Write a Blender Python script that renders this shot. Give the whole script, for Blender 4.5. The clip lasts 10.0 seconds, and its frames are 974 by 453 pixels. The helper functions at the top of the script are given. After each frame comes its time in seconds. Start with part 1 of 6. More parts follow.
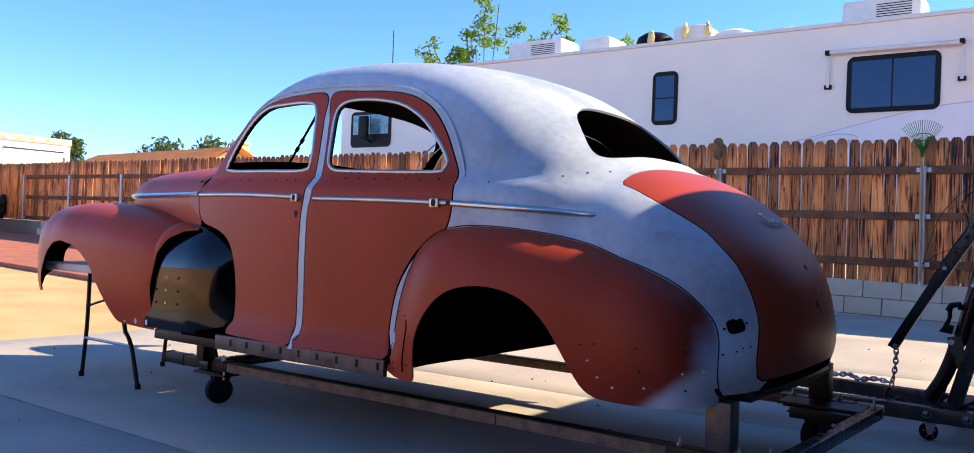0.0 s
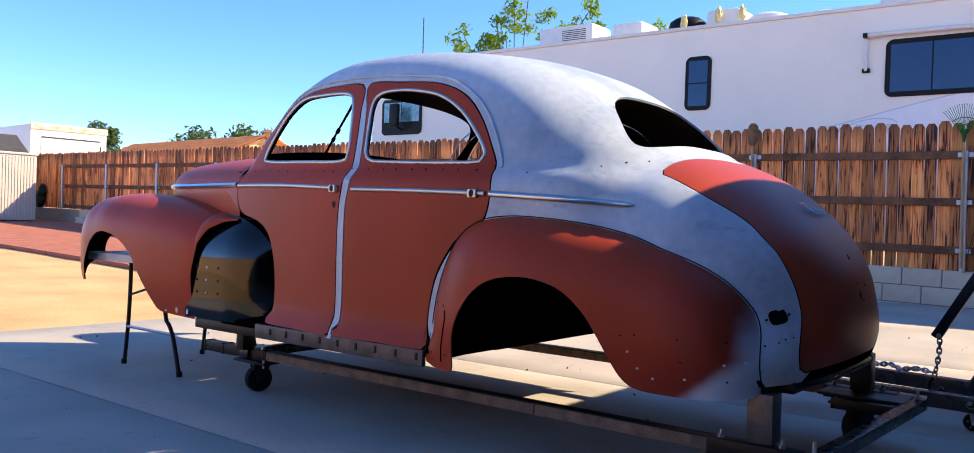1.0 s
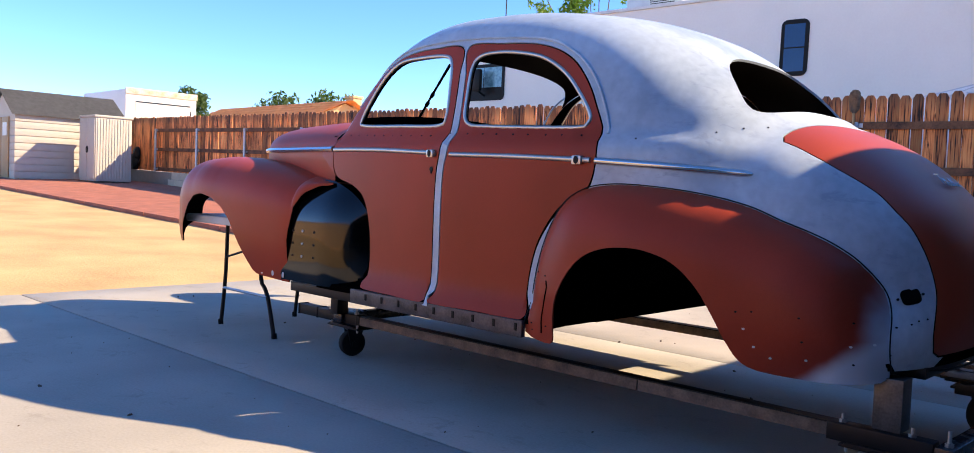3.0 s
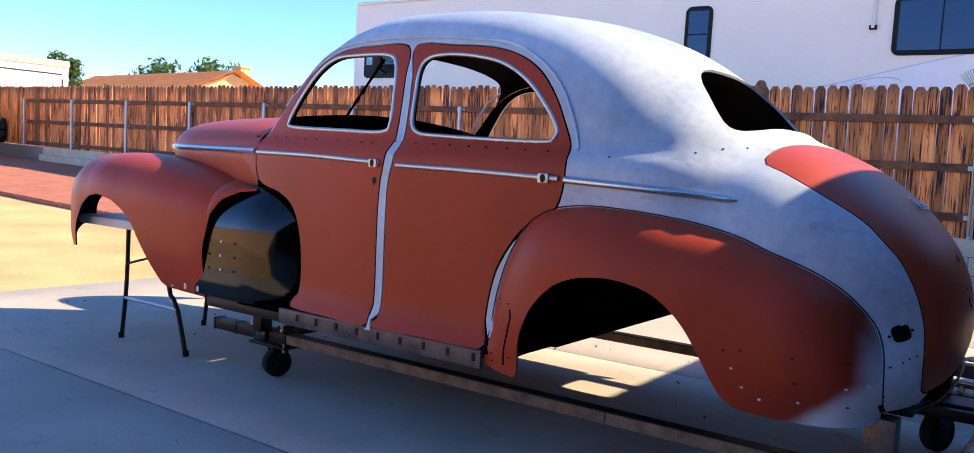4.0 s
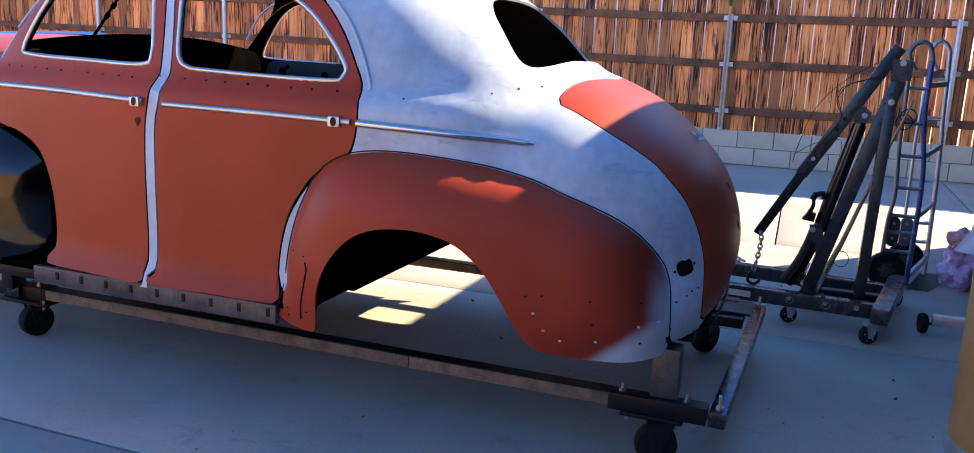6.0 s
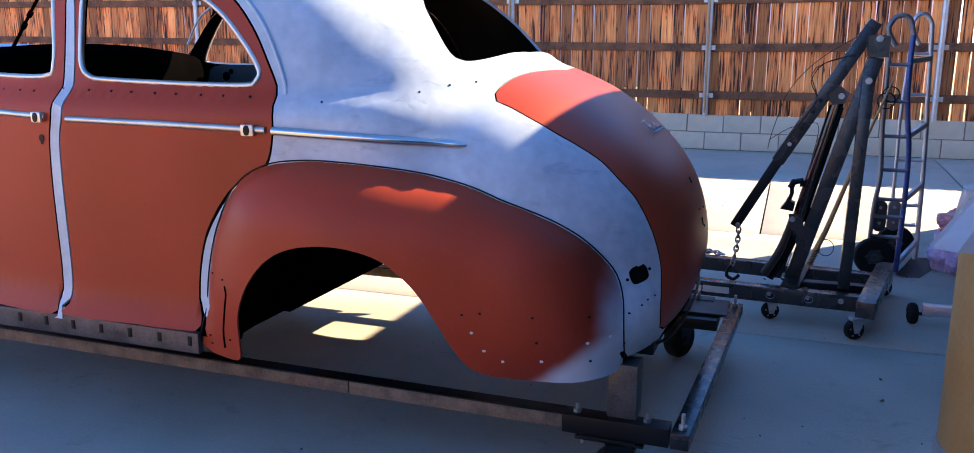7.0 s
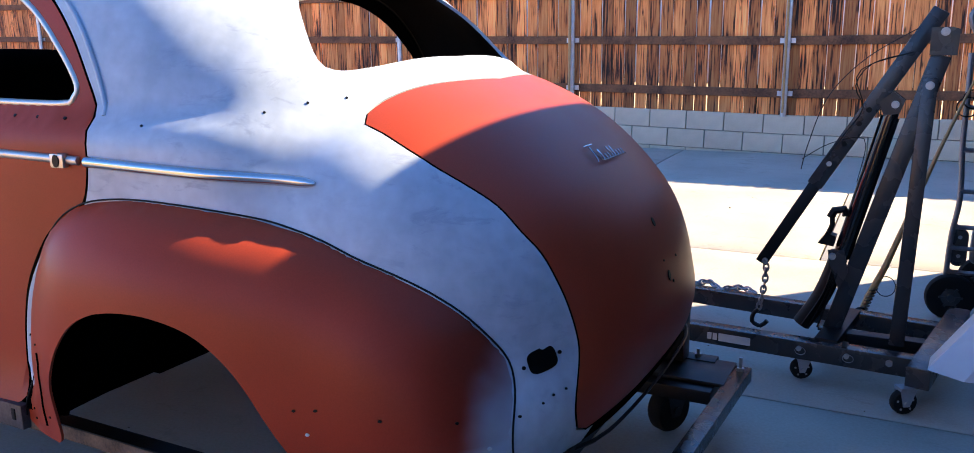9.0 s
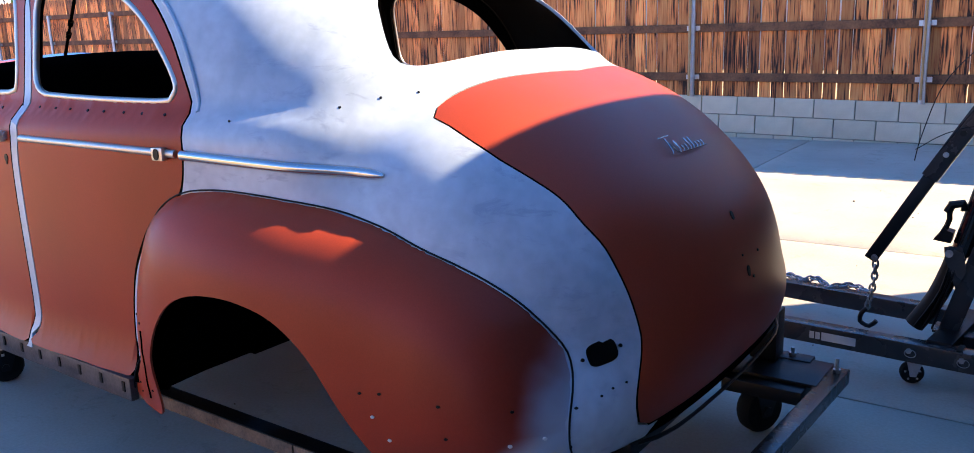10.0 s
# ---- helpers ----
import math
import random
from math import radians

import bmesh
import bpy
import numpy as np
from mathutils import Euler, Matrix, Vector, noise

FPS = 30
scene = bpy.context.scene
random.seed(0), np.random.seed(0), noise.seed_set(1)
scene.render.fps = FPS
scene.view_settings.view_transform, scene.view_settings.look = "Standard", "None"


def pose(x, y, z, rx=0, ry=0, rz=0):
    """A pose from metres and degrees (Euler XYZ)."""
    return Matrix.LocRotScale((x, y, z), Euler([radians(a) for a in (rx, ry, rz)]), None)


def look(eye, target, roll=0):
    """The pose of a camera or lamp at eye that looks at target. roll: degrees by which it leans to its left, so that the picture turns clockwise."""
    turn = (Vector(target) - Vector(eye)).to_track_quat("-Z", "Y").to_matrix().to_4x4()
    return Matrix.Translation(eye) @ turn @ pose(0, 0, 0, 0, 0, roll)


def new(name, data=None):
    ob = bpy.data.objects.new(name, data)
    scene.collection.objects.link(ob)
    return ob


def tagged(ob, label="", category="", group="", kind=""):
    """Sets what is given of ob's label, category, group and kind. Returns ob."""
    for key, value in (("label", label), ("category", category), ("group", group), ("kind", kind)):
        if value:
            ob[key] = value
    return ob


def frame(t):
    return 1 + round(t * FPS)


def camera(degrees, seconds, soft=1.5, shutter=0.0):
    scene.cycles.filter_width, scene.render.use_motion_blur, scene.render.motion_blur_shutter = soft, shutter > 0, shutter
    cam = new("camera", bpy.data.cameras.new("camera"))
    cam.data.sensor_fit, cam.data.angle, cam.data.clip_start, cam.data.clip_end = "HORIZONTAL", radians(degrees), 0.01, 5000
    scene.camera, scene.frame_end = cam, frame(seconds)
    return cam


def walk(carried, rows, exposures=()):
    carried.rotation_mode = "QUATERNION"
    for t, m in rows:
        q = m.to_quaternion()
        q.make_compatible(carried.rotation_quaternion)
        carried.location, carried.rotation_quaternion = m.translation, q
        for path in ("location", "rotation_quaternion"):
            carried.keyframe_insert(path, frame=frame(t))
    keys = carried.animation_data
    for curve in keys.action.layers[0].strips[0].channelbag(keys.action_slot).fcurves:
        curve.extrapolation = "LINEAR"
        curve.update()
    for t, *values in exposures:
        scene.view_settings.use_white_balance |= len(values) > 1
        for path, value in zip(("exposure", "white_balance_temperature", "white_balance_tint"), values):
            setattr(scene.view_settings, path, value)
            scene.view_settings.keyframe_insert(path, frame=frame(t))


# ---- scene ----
from mathutils.geometry import delaunay_2d_cdt

cam = camera(60.74, 10.0, 0.9)
walk(cam, [
    (0.0, look((0.951, -3.330, 0.908), (-0.233, -1.718, 0.932), 1.8)),
    (0.5, look((0.935, -3.344, 0.923), (-0.249, -1.732, 0.933), 1.6)),
    (1.0, look((0.924, -3.349, 0.923), (-0.316, -1.779, 0.912), 1.6)),
    (1.5, look((0.934, -3.349, 0.918), (-0.418, -1.876, 0.858), 1.8)),
    (2.0, look((0.932, -3.342, 0.929), (-0.446, -1.897, 0.819), 1.7)),
    (2.5, look((0.916, -3.339, 0.914), (-0.468, -1.900, 0.811), 2.2)),
    (3.8, look((0.445, -3.305, 1.011), (-0.793, -1.739, 0.884), 3.0)),
    (4.0, look((0.395, -3.281, 1.072), (-0.772, -1.663, 0.922), 2.9)),
    (4.5, look((0.350, -3.292, 1.252), (-0.747, -1.651, 0.930), -0.1)),
    (5.0, look((0.357, -3.295, 1.293), (-0.608, -1.573, 0.968), -0.7)),
    (5.5, look((0.342, -3.252, 1.283), (-0.579, -1.507, 0.958), 0.9)),
    (6.0, look((0.267, -3.181, 1.262), (-0.411, -1.343, 0.859), 2.5)),
    (6.2, look((0.247, -3.144, 1.256), (-0.358, -1.283, 0.844), 1.6)),
    (7.3, look((0.393, -2.727, 1.266), (-0.302, -0.899, 0.849), -0.4)),
    (7.5, look((0.386, -2.610, 1.257), (-0.308, -0.781, 0.842), -0.4)),
    (8.0, look((0.437, -2.385, 1.275), (-0.262, -0.559, 0.856), -0.5)),
    (8.5, look((0.572, -2.193, 1.290), (-0.296, -0.441, 0.870), -0.6)),
    (9.0, look((0.640, -2.091, 1.288), (-0.262, -0.359, 0.858), -0.7)),
    (9.5, look((0.725, -2.049, 1.287), (-0.341, -0.416, 0.843), -1.3)),
    (10.0, look((0.770, -2.035, 1.289), (-0.390, -0.467, 0.847), -2.1)),
], exposures=[(0.0, 1.6, 6750, 23), (2.5, 1.6, 6750, 23), (4.0, 1.8, 6850, 22), (4.5, 2.05, 6900, 22), (6.2, 2.25, 6900, 22), (7.3, 2.35, 6900, 21), (10.0, 2.3, 6900, 21)])

# ---- world, sun ----
SUN_WAY = Vector((1.0, 1.0, 1.0)).normalized()
world = bpy.data.worlds.new("world")
scene.world = world
world.use_nodes = True
wn = world.node_tree
sky = wn.nodes.new("ShaderNodeTexSky")
sky.sky_type, sky.sun_disc = "NISHITA", False
sky.sun_elevation = math.asin(SUN_WAY.z)
sky.sun_rotation = math.atan2(SUN_WAY.x, SUN_WAY.y)
sky.air_density, sky.dust_density, sky.ozone_density = 1.0, 0.0, 4.5
sky.altitude = 3500
back = wn.nodes["Background"]
back.inputs["Strength"].default_value = 0.122
deep = wn.nodes.new("ShaderNodeHueSaturation")
deep.inputs["Saturation"].default_value = 1.17
wn.links.new(sky.outputs[0], deep.inputs["Color"])
wn.links.new(deep.outputs[0], back.inputs["Color"])
sun_data = bpy.data.lights.new("sun", "SUN")
sun_data.energy, sun_data.angle, sun_data.color = 3.3, radians(0.55), (1.0, 0.86, 0.58)
sun = new("sun", sun_data)
sun.matrix_world = look((20, 20, 20), (20 - SUN_WAY.x, 20 - SUN_WAY.y, 20 - SUN_WAY.z))


# ---- materials ----
def material(name, base, rough=0.6, metal=0.0, vary=0.15, scale=6.0, fine=60.0, bump=0.15, tint=None, coat=0.0, spread=0.0, spec=0.5):
    """A plain surface with blotches and fine grain. tint: a second colour that stains it. spread: how much pieces differ."""
    m = bpy.data.materials.new(name)
    m.use_nodes = True
    n, l = m.node_tree.nodes, m.node_tree.links
    b = n["Principled BSDF"]
    b.inputs["Roughness"].default_value, b.inputs["Metallic"].default_value = rough, metal
    b.inputs["Coat Weight"].default_value = coat
    b.inputs["Coat Roughness"].default_value = 0.05
    b.inputs["Specular IOR Level"].default_value = spec
    tc = n.new("ShaderNodeTexCoord")
    big, small = n.new("ShaderNodeTexNoise"), n.new("ShaderNodeTexNoise")
    big.inputs["Scale"].default_value, small.inputs["Scale"].default_value = scale, fine
    big.inputs["Detail"].default_value, small.inputs["Detail"].default_value = 5, 6
    for x in (big, small):
        l.new(tc.outputs["Object"], x.inputs["Vector"])
    add = n.new("ShaderNodeMath")
    add.operation = "MULTIPLY_ADD"
    l.new(small.outputs["Fac"], add.inputs[0])
    add.inputs[1].default_value = 0.5
    l.new(big.outputs["Fac"], add.inputs[2])
    mr = n.new("ShaderNodeMapRange")
    mr.inputs["From Min"].default_value, mr.inputs["From Max"].default_value = 0.5, 1.0
    l.new(add.outputs[0], mr.inputs["Value"])
    mix = n.new("ShaderNodeMix")
    mix.data_type = "RGBA"
    lo = [c * (1 - vary) for c in base]
    hi = tint if tint else [min(1.0, c * (1 + vary)) for c in base]
    mix.inputs["A"].default_value, mix.inputs["B"].default_value = (*lo, 1), (*hi, 1)
    l.new(mr.outputs[0], mix.inputs["Factor"])
    colour = mix.outputs["Result"]
    if spread:
        info = n.new("ShaderNodeObjectInfo")
        hsv = n.new("ShaderNodeHueSaturation")
        v = n.new("ShaderNodeMapRange")
        v.inputs["To Min"].default_value, v.inputs["To Max"].default_value = 1 - spread, 1 + spread
        l.new(info.outputs["Random"], v.inputs["Value"])
        l.new(v.outputs[0], hsv.inputs["Value"])
        l.new(colour, hsv.inputs["Color"])
        colour = hsv.outputs[0]
    l.new(colour, b.inputs["Base Color"])
    rr = n.new("ShaderNodeMapRange")
    rr.inputs["To Min"].default_value, rr.inputs["To Max"].default_value = max(rough - 0.12, 0.02), min(rough + 0.12, 1)
    l.new(big.outputs["Fac"], rr.inputs["Value"])
    l.new(rr.outputs[0], b.inputs["Roughness"])
    if bump:
        bp = n.new("ShaderNodeBump")
        bp.inputs["Strength"].default_value, bp.inputs["Distance"].default_value = bump, 0.01
        l.new(small.outputs["Fac"], bp.inputs["Height"])
        l.new(bp.outputs[0], b.inputs["Normal"])
    return m


PRIMER = (0.41, 0.053, 0.020)
M_RED = material("red_oxide_primer", PRIMER, 0.40, 0, 0.16, 2.2, 300, 0.0, spec=0.19)
M_GREY = material("grey_primer", (0.40, 0.48, 0.545), 0.36, 0, 0.12, 3.4, 30, 0.012, tint=(0.56, 0.645, 0.70))


def smudge(m, dark, amount):
    """Sanding smudges, drawn out along one way, over a paint."""
    n, l = m.node_tree.nodes, m.node_tree.links
    b = n["Principled BSDF"]
    paint = b.inputs["Base Color"].links[0].from_socket
    tc, mp = n.new("ShaderNodeTexCoord"), n.new("ShaderNodeMapping")
    mp.inputs["Rotation"].default_value = (0.3, 0.7, 0.4)
    mp.inputs["Scale"].default_value = (3.2, 4.0, 9.0)
    l.new(tc.outputs["Object"], mp.inputs["Vector"])
    ns, where = n.new("ShaderNodeTexNoise"), n.new("ShaderNodeTexNoise")
    ns.inputs["Scale"].default_value, ns.inputs["Detail"].default_value, ns.inputs["Roughness"].default_value = 2.6, 9, 0.72
    ns.inputs["Distortion"].default_value = 0.6
    where.inputs["Scale"].default_value = 2.1
    l.new(mp.outputs[0], ns.inputs["Vector"])
    l.new(tc.outputs["Object"], where.inputs["Vector"])
    r, r2, mul = n.new("ShaderNodeMapRange"), n.new("ShaderNodeMapRange"), n.new("ShaderNodeMath")
    r.inputs["From Min"].default_value, r.inputs["From Max"].default_value = 0.55, 0.64
    r2.inputs["From Min"].default_value, r2.inputs["From Max"].default_value = 0.44, 0.56
    r2.inputs["To Max"].default_value = amount
    l.new(ns.outputs["Fac"], r.inputs["Value"])
    l.new(where.outputs["Fac"], r2.inputs["Value"])
    mul.operation = "MULTIPLY"
    l.new(r.outputs[0], mul.inputs[0])
    l.new(r2.outputs[0], mul.inputs[1])
    mix = n.new("ShaderNodeMix")
    mix.data_type = "RGBA"
    l.new(mul.outputs[0], mix.inputs["Factor"])
    l.new(paint, mix.inputs["A"])
    mix.inputs["B"].default_value = (*dark, 1)
    l.new(mix.outputs["Result"], b.inputs["Base Color"])


smudge(M_GREY, (0.25, 0.30, 0.40), 0.50)
# near-black without gloss: the shade of hollow parts is put into the colour
M_DARK = material("shade_dark_steel", (0.0022, 0.0019, 0.0019), 0.9, 0, 0.3, 8, 90, 0.0, spec=0.0)
# brown darkened to almost black, so the cabin's shade is in the colour
M_INNER = material("shade_brown_steel", (0.006, 0.0032, 0.0026), 0.7, 0, 0.3, 8, 90, 0.0, spec=0.05)
M_BLACK = material("gloss_black_paint", (0.006, 0.006, 0.007), 0.16, 0, 0.1, 3, 60, 0.0, coat=0.6)
M_CHROME = material("chrome_trim", (0.58, 0.57, 0.56), 0.22, 1.0, 0.06, 9, 120, 0.02)
M_TRIM = material("dull_aluminium", (0.58, 0.53, 0.47), 0.42, 1.0, 0.12, 9, 120, 0.03)
M_FRAME = material("black_frame_paint", (0.0055, 0.0055, 0.0065), 0.42, 0, 0.35, 14, 160, 0.08, spec=0.25)
M_ROCKER = material("bare_sill_steel", (0.055, 0.050, 0.056), 0.45, 0.4, 0.45, 14, 120, 0.08, tint=(0.12, 0.105, 0.105))
M_RUST = material("rusty_rail_steel", (0.17, 0.125, 0.09), 0.75, 0.2, 0.45, 16, 120, 0.25, tint=(0.30, 0.20, 0.13))
M_STEEL = material("bare_steel", (0.45, 0.45, 0.45), 0.4, 0.9, 0.2, 12, 140, 0.05)
M_ZINC = material("galvanised_steel", (0.46, 0.47, 0.49), 0.42, 0.7, 0.15, 14, 120, 0.05)
M_RUBBER = material("black_rubber", (0.008, 0.008, 0.008), 0.8, 0, 0.3, 20, 150, 0.1, spec=0.2)
M_HOIST = material("hoist_grey_paint", (0.034, 0.034, 0.036), 0.27, 0.1, 0.18, 9, 130, 0.05)
M_CONCRETE = material("concrete", (0.43, 0.392, 0.322), 0.82, 0, 0.16, 1.6, 90, 0.10, tint=(0.50, 0.46, 0.38), spread=0.02)
smudge(M_CONCRETE, (0.26, 0.235, 0.19), 0.45)
M_JOINT = material("joint_dirt", (0.006, 0.005, 0.005), 0.95, spec=0.0)
M_SAND = material("desert_sand", (0.56, 0.355, 0.15), 0.95, 0, 0.20, 1.2, 40, 0.5, tint=(0.68, 0.45, 0.20))
M_REDGRAVEL = material("red_gravel", (0.40, 0.14, 0.085), 0.95, 0, 0.25, 4, 120, 0.6)
M_BLOCK = material("grey_block", (0.60, 0.52, 0.39), 0.9, 0, 0.15, 5, 90, 0.25, spread=0.06)
M_MORTAR = material("mortar", (0.25, 0.235, 0.21), 0.95, 0, 0.1, 8, 90, 0.2)
M_RV = material("white_fibreglass", (0.88, 0.81, 0.69), 0.35, 0, 0.04, 1.2, 30, 0.0, spec=0.4)
# dark glass with the sky's reflection painted in as a blue base
M_GLASS = material("sky_blue_glass", (0.008, 0.036, 0.11), 0.05, 0, 0.1, 2, 30, 0.0, spec=0.5)
M_BLACKPL = material("black_plastic", (0.004, 0.004, 0.004), 0.5, 0, 0.2, spec=0.2)
M_WHITEPL = material("white_plastic", (0.70, 0.69, 0.66), 0.45, 0, 0.08)
M_SHED = material("beige_siding", (0.52, 0.47, 0.39), 0.6, 0, 0.06)
M_SHEDROOF = material("shingle_grey", (0.12, 0.12, 0.12), 0.9, 0, 0.2, 8, 60, 0.3)
M_SHEDDOOR = material("tan_doors", (0.42, 0.27, 0.12), 0.6, 0, 0.1)
M_TILE = material("orange_roof_tile", (0.72, 0.34, 0.13), 0.85, 0, 0.15, 2, 20, 0.3)
M_STUCCO = material("pale_stucco", (0.64, 0.44, 0.22), 0.9, 0, 0.08, 2, 60, 0.2)
M_BOUNCE = material("bounce_stucco", (0.64, 0.43, 0.25), 0.9, 0, 0.08, 2, 60, 0.2)


def leaf_material(name, base, glow):
    """Leaves that let some of the sun through."""
    m = material(name, base, 0.6, 0, 0.35, 3, 20, 0.0)
    n, l = m.node_tree.nodes, m.node_tree.links
    b = n["Principled BSDF"]
    tr, mix = n.new("ShaderNodeBsdfTranslucent"), n.new("ShaderNodeMixShader")
    tr.inputs["Color"].default_value = (*glow, 1)
    mix.inputs[0].default_value = 0.45
    l.new(b.outputs[0], mix.inputs[1])
    l.new(tr.outputs[0], mix.inputs[2])
    l.new(mix.outputs[0], n["Material Output"].inputs["Surface"])
    return m


M_LEAF = leaf_material("leaf", (0.10, 0.19, 0.025), (0.20, 0.36, 0.03))
M_BUSH = leaf_material("bush_leaf", (0.07, 0.12, 0.03), (0.10, 0.18, 0.03))
M_BARK = material("bark", (0.14, 0.095, 0.06), 0.9, 0, 0.3, 12, 60, 0.5)
M_SPLASH = material("gloss_black_panel", (0.003, 0.003, 0.003), 0.03, 0.0, 0.10, 5, 60, 0.0, coat=0.0, spec=0.5)
M_DRUM = material("tan_fibre_drum", (0.50, 0.26, 0.075), 0.6, 0, 0.12, 4, 60, 0.05, tint=(0.55, 0.31, 0.11))
M_TABLE = material("grey_table_plastic", (0.62, 0.62, 0.60), 0.55, 0, 0.08)


def fade_material():
    """Red primer that was dusted thinly over grey towards the tail."""
    m = material("fading_primer", PRIMER, 0.40, 0, 0.16, 2.2, 300, 0.0, spec=0.19)
    n, l = m.node_tree.nodes, m.node_tree.links
    b = n["Principled BSDF"]
    red = b.inputs["Base Color"].links[0].from_socket
    tc, xyz, ns = n.new("ShaderNodeTexCoord"), n.new("ShaderNodeSeparateXYZ"), n.new("ShaderNodeTexNoise")
    ns.inputs["Scale"].default_value = 9.0
    l.new(tc.outputs["Object"], xyz.inputs[0])
    l.new(tc.outputs["Object"], ns.inputs["Vector"])
    a = n.new("ShaderNodeMath")
    a.operation = "MULTIPLY_ADD"
    low = n.new("ShaderNodeMath")
    low.operation = "MINIMUM"
    low.inputs[1].default_value = 0.5
    l.new(xyz.outputs["Z"], low.inputs[0])
    l.new(low.outputs[0], a.inputs[0])
    a.inputs[1].default_value = -1.2
    l.new(xyz.outputs["X"], a.inputs[2])
    c = n.new("ShaderNodeMath")
    c.operation = "MULTIPLY_ADD"
    l.new(ns.outputs["Fac"], c.inputs[0])
    c.inputs[1].default_value = 0.05
    l.new(a.outputs[0], c.inputs[2])
    r = n.new("ShaderNodeMapRange")
    r.interpolation_type = "SMOOTHSTEP"
    r.inputs["From Min"].default_value, r.inputs["From Max"].default_value = -0.695, -0.600
    l.new(c.outputs[0], r.inputs["Value"])
    mix = n.new("ShaderNodeMix")
    mix.data_type = "RGBA"
    l.new(r.outputs[0], mix.inputs["Factor"])
    l.new(red, mix.inputs["A"])
    mix.inputs["B"].default_value = (0.46, 0.53, 0.59, 1)
    # darker band before the dusted edge: heavier coat plus painted shading of the tail
    r2, shaded_coat = n.new("ShaderNodeMapRange"), n.new("ShaderNodeMix")
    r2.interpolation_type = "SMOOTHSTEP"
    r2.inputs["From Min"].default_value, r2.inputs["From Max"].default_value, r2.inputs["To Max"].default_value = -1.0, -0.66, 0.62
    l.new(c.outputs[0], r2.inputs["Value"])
    shaded_coat.data_type = "RGBA"
    l.new(r2.outputs[0], shaded_coat.inputs["Factor"])
    l.new(red, shaded_coat.inputs["A"])
    shaded_coat.inputs["B"].default_value = (0.13, 0.016, 0.011, 1)
    l.new(shaded_coat.outputs["Result"], mix.inputs["A"])
    l.new(mix.outputs["Result"], b.inputs["Base Color"])
    return m


M_FADE = fade_material()


# ---- mesh helpers ----
def mesh_ob(name, bm, mats, smooth=True):
    bmesh.ops.recalc_face_normals(bm, faces=bm.faces)
    me = bpy.data.meshes.new(name)
    for p in bm.faces:
        p.smooth = smooth
    bm.to_mesh(me)
    bm.free()
    for m in (mats if isinstance(mats, (list, tuple)) else [mats]):
        me.materials.append(m)
    if smooth:
        me.set_sharp_from_angle(angle=radians(38))
    return new(name, me)


def thing(name, label, category, group="", kind="", at=(0, 0, 0)):
    ob = new(name)
    ob.empty_display_size = 0.1
    ob.matrix_basis = Matrix.Translation(at)
    return tagged(ob, label, category, group, kind)


def part(name, bm, mats, parent, label="", smooth=True):
    ob = mesh_ob(name, bm, mats, smooth)
    if parent is not None:
        ob.parent = parent
        if parent.parent is None:
            ob.matrix_parent_inverse = parent.matrix_basis.inverted()
    if label:
        ob["label"] = label
    return ob


def add_box(bm, lo, hi, m=None, bevel=0.0):
    """A box between two corners, laid by the pose m, with its edges rounded."""
    lo, hi = Vector(lo), Vector(hi)
    c, s = (lo + hi) / 2, hi - lo
    r = bmesh.ops.create_cube(bm, size=1, matrix=(m or Matrix()) @ Matrix.Translation(c) @ Matrix.Diagonal((*s, 1)))
    if bevel:
        es = {e for v in r["verts"] for e in v.link_edges}
        bmesh.ops.bevel(bm, geom=list(es), offset=bevel, segments=2, affect="EDGES", profile=0.6)
    return bm


def along(a, b, up=(0, 0, 1)):
    """A pose at a whose x axis points to b."""
    a, b = Vector(a), Vector(b)
    x = (b - a).normalized()
    up = Vector(up)
    if abs(x.dot(up)) > 0.98:
        up = Vector((0, 1, 0))
    y = up.cross(x).normalized()
    z = x.cross(y)
    m = Matrix((x, y, z)).transposed().to_4x4()
    m.translation = a
    return m


def add_beam(bm, a, b, w, h, bevel=0.003, up=(0, 0, 1)):
    """A rectangular tube from a to b, w across and h high."""
    d = (Vector(b) - Vector(a)).length
    return add_box(bm, (0, -w / 2, -h / 2), (d, w / 2, h / 2), along(a, b, up), bevel)


def add_rod(bm, a, b, r, r2=None, seg=14):
    a, b = Vector(a), Vector(b)
    d = (b - a).length
    q = (b - a).to_track_quat("Z", "Y").to_matrix().to_4x4()
    bmesh.ops.create_cone(bm, cap_ends=True, segments=seg, radius1=r, radius2=r if r2 is None else r2, depth=d,
                          matrix=Matrix.Translation((a + b) / 2) @ q)
    return bm


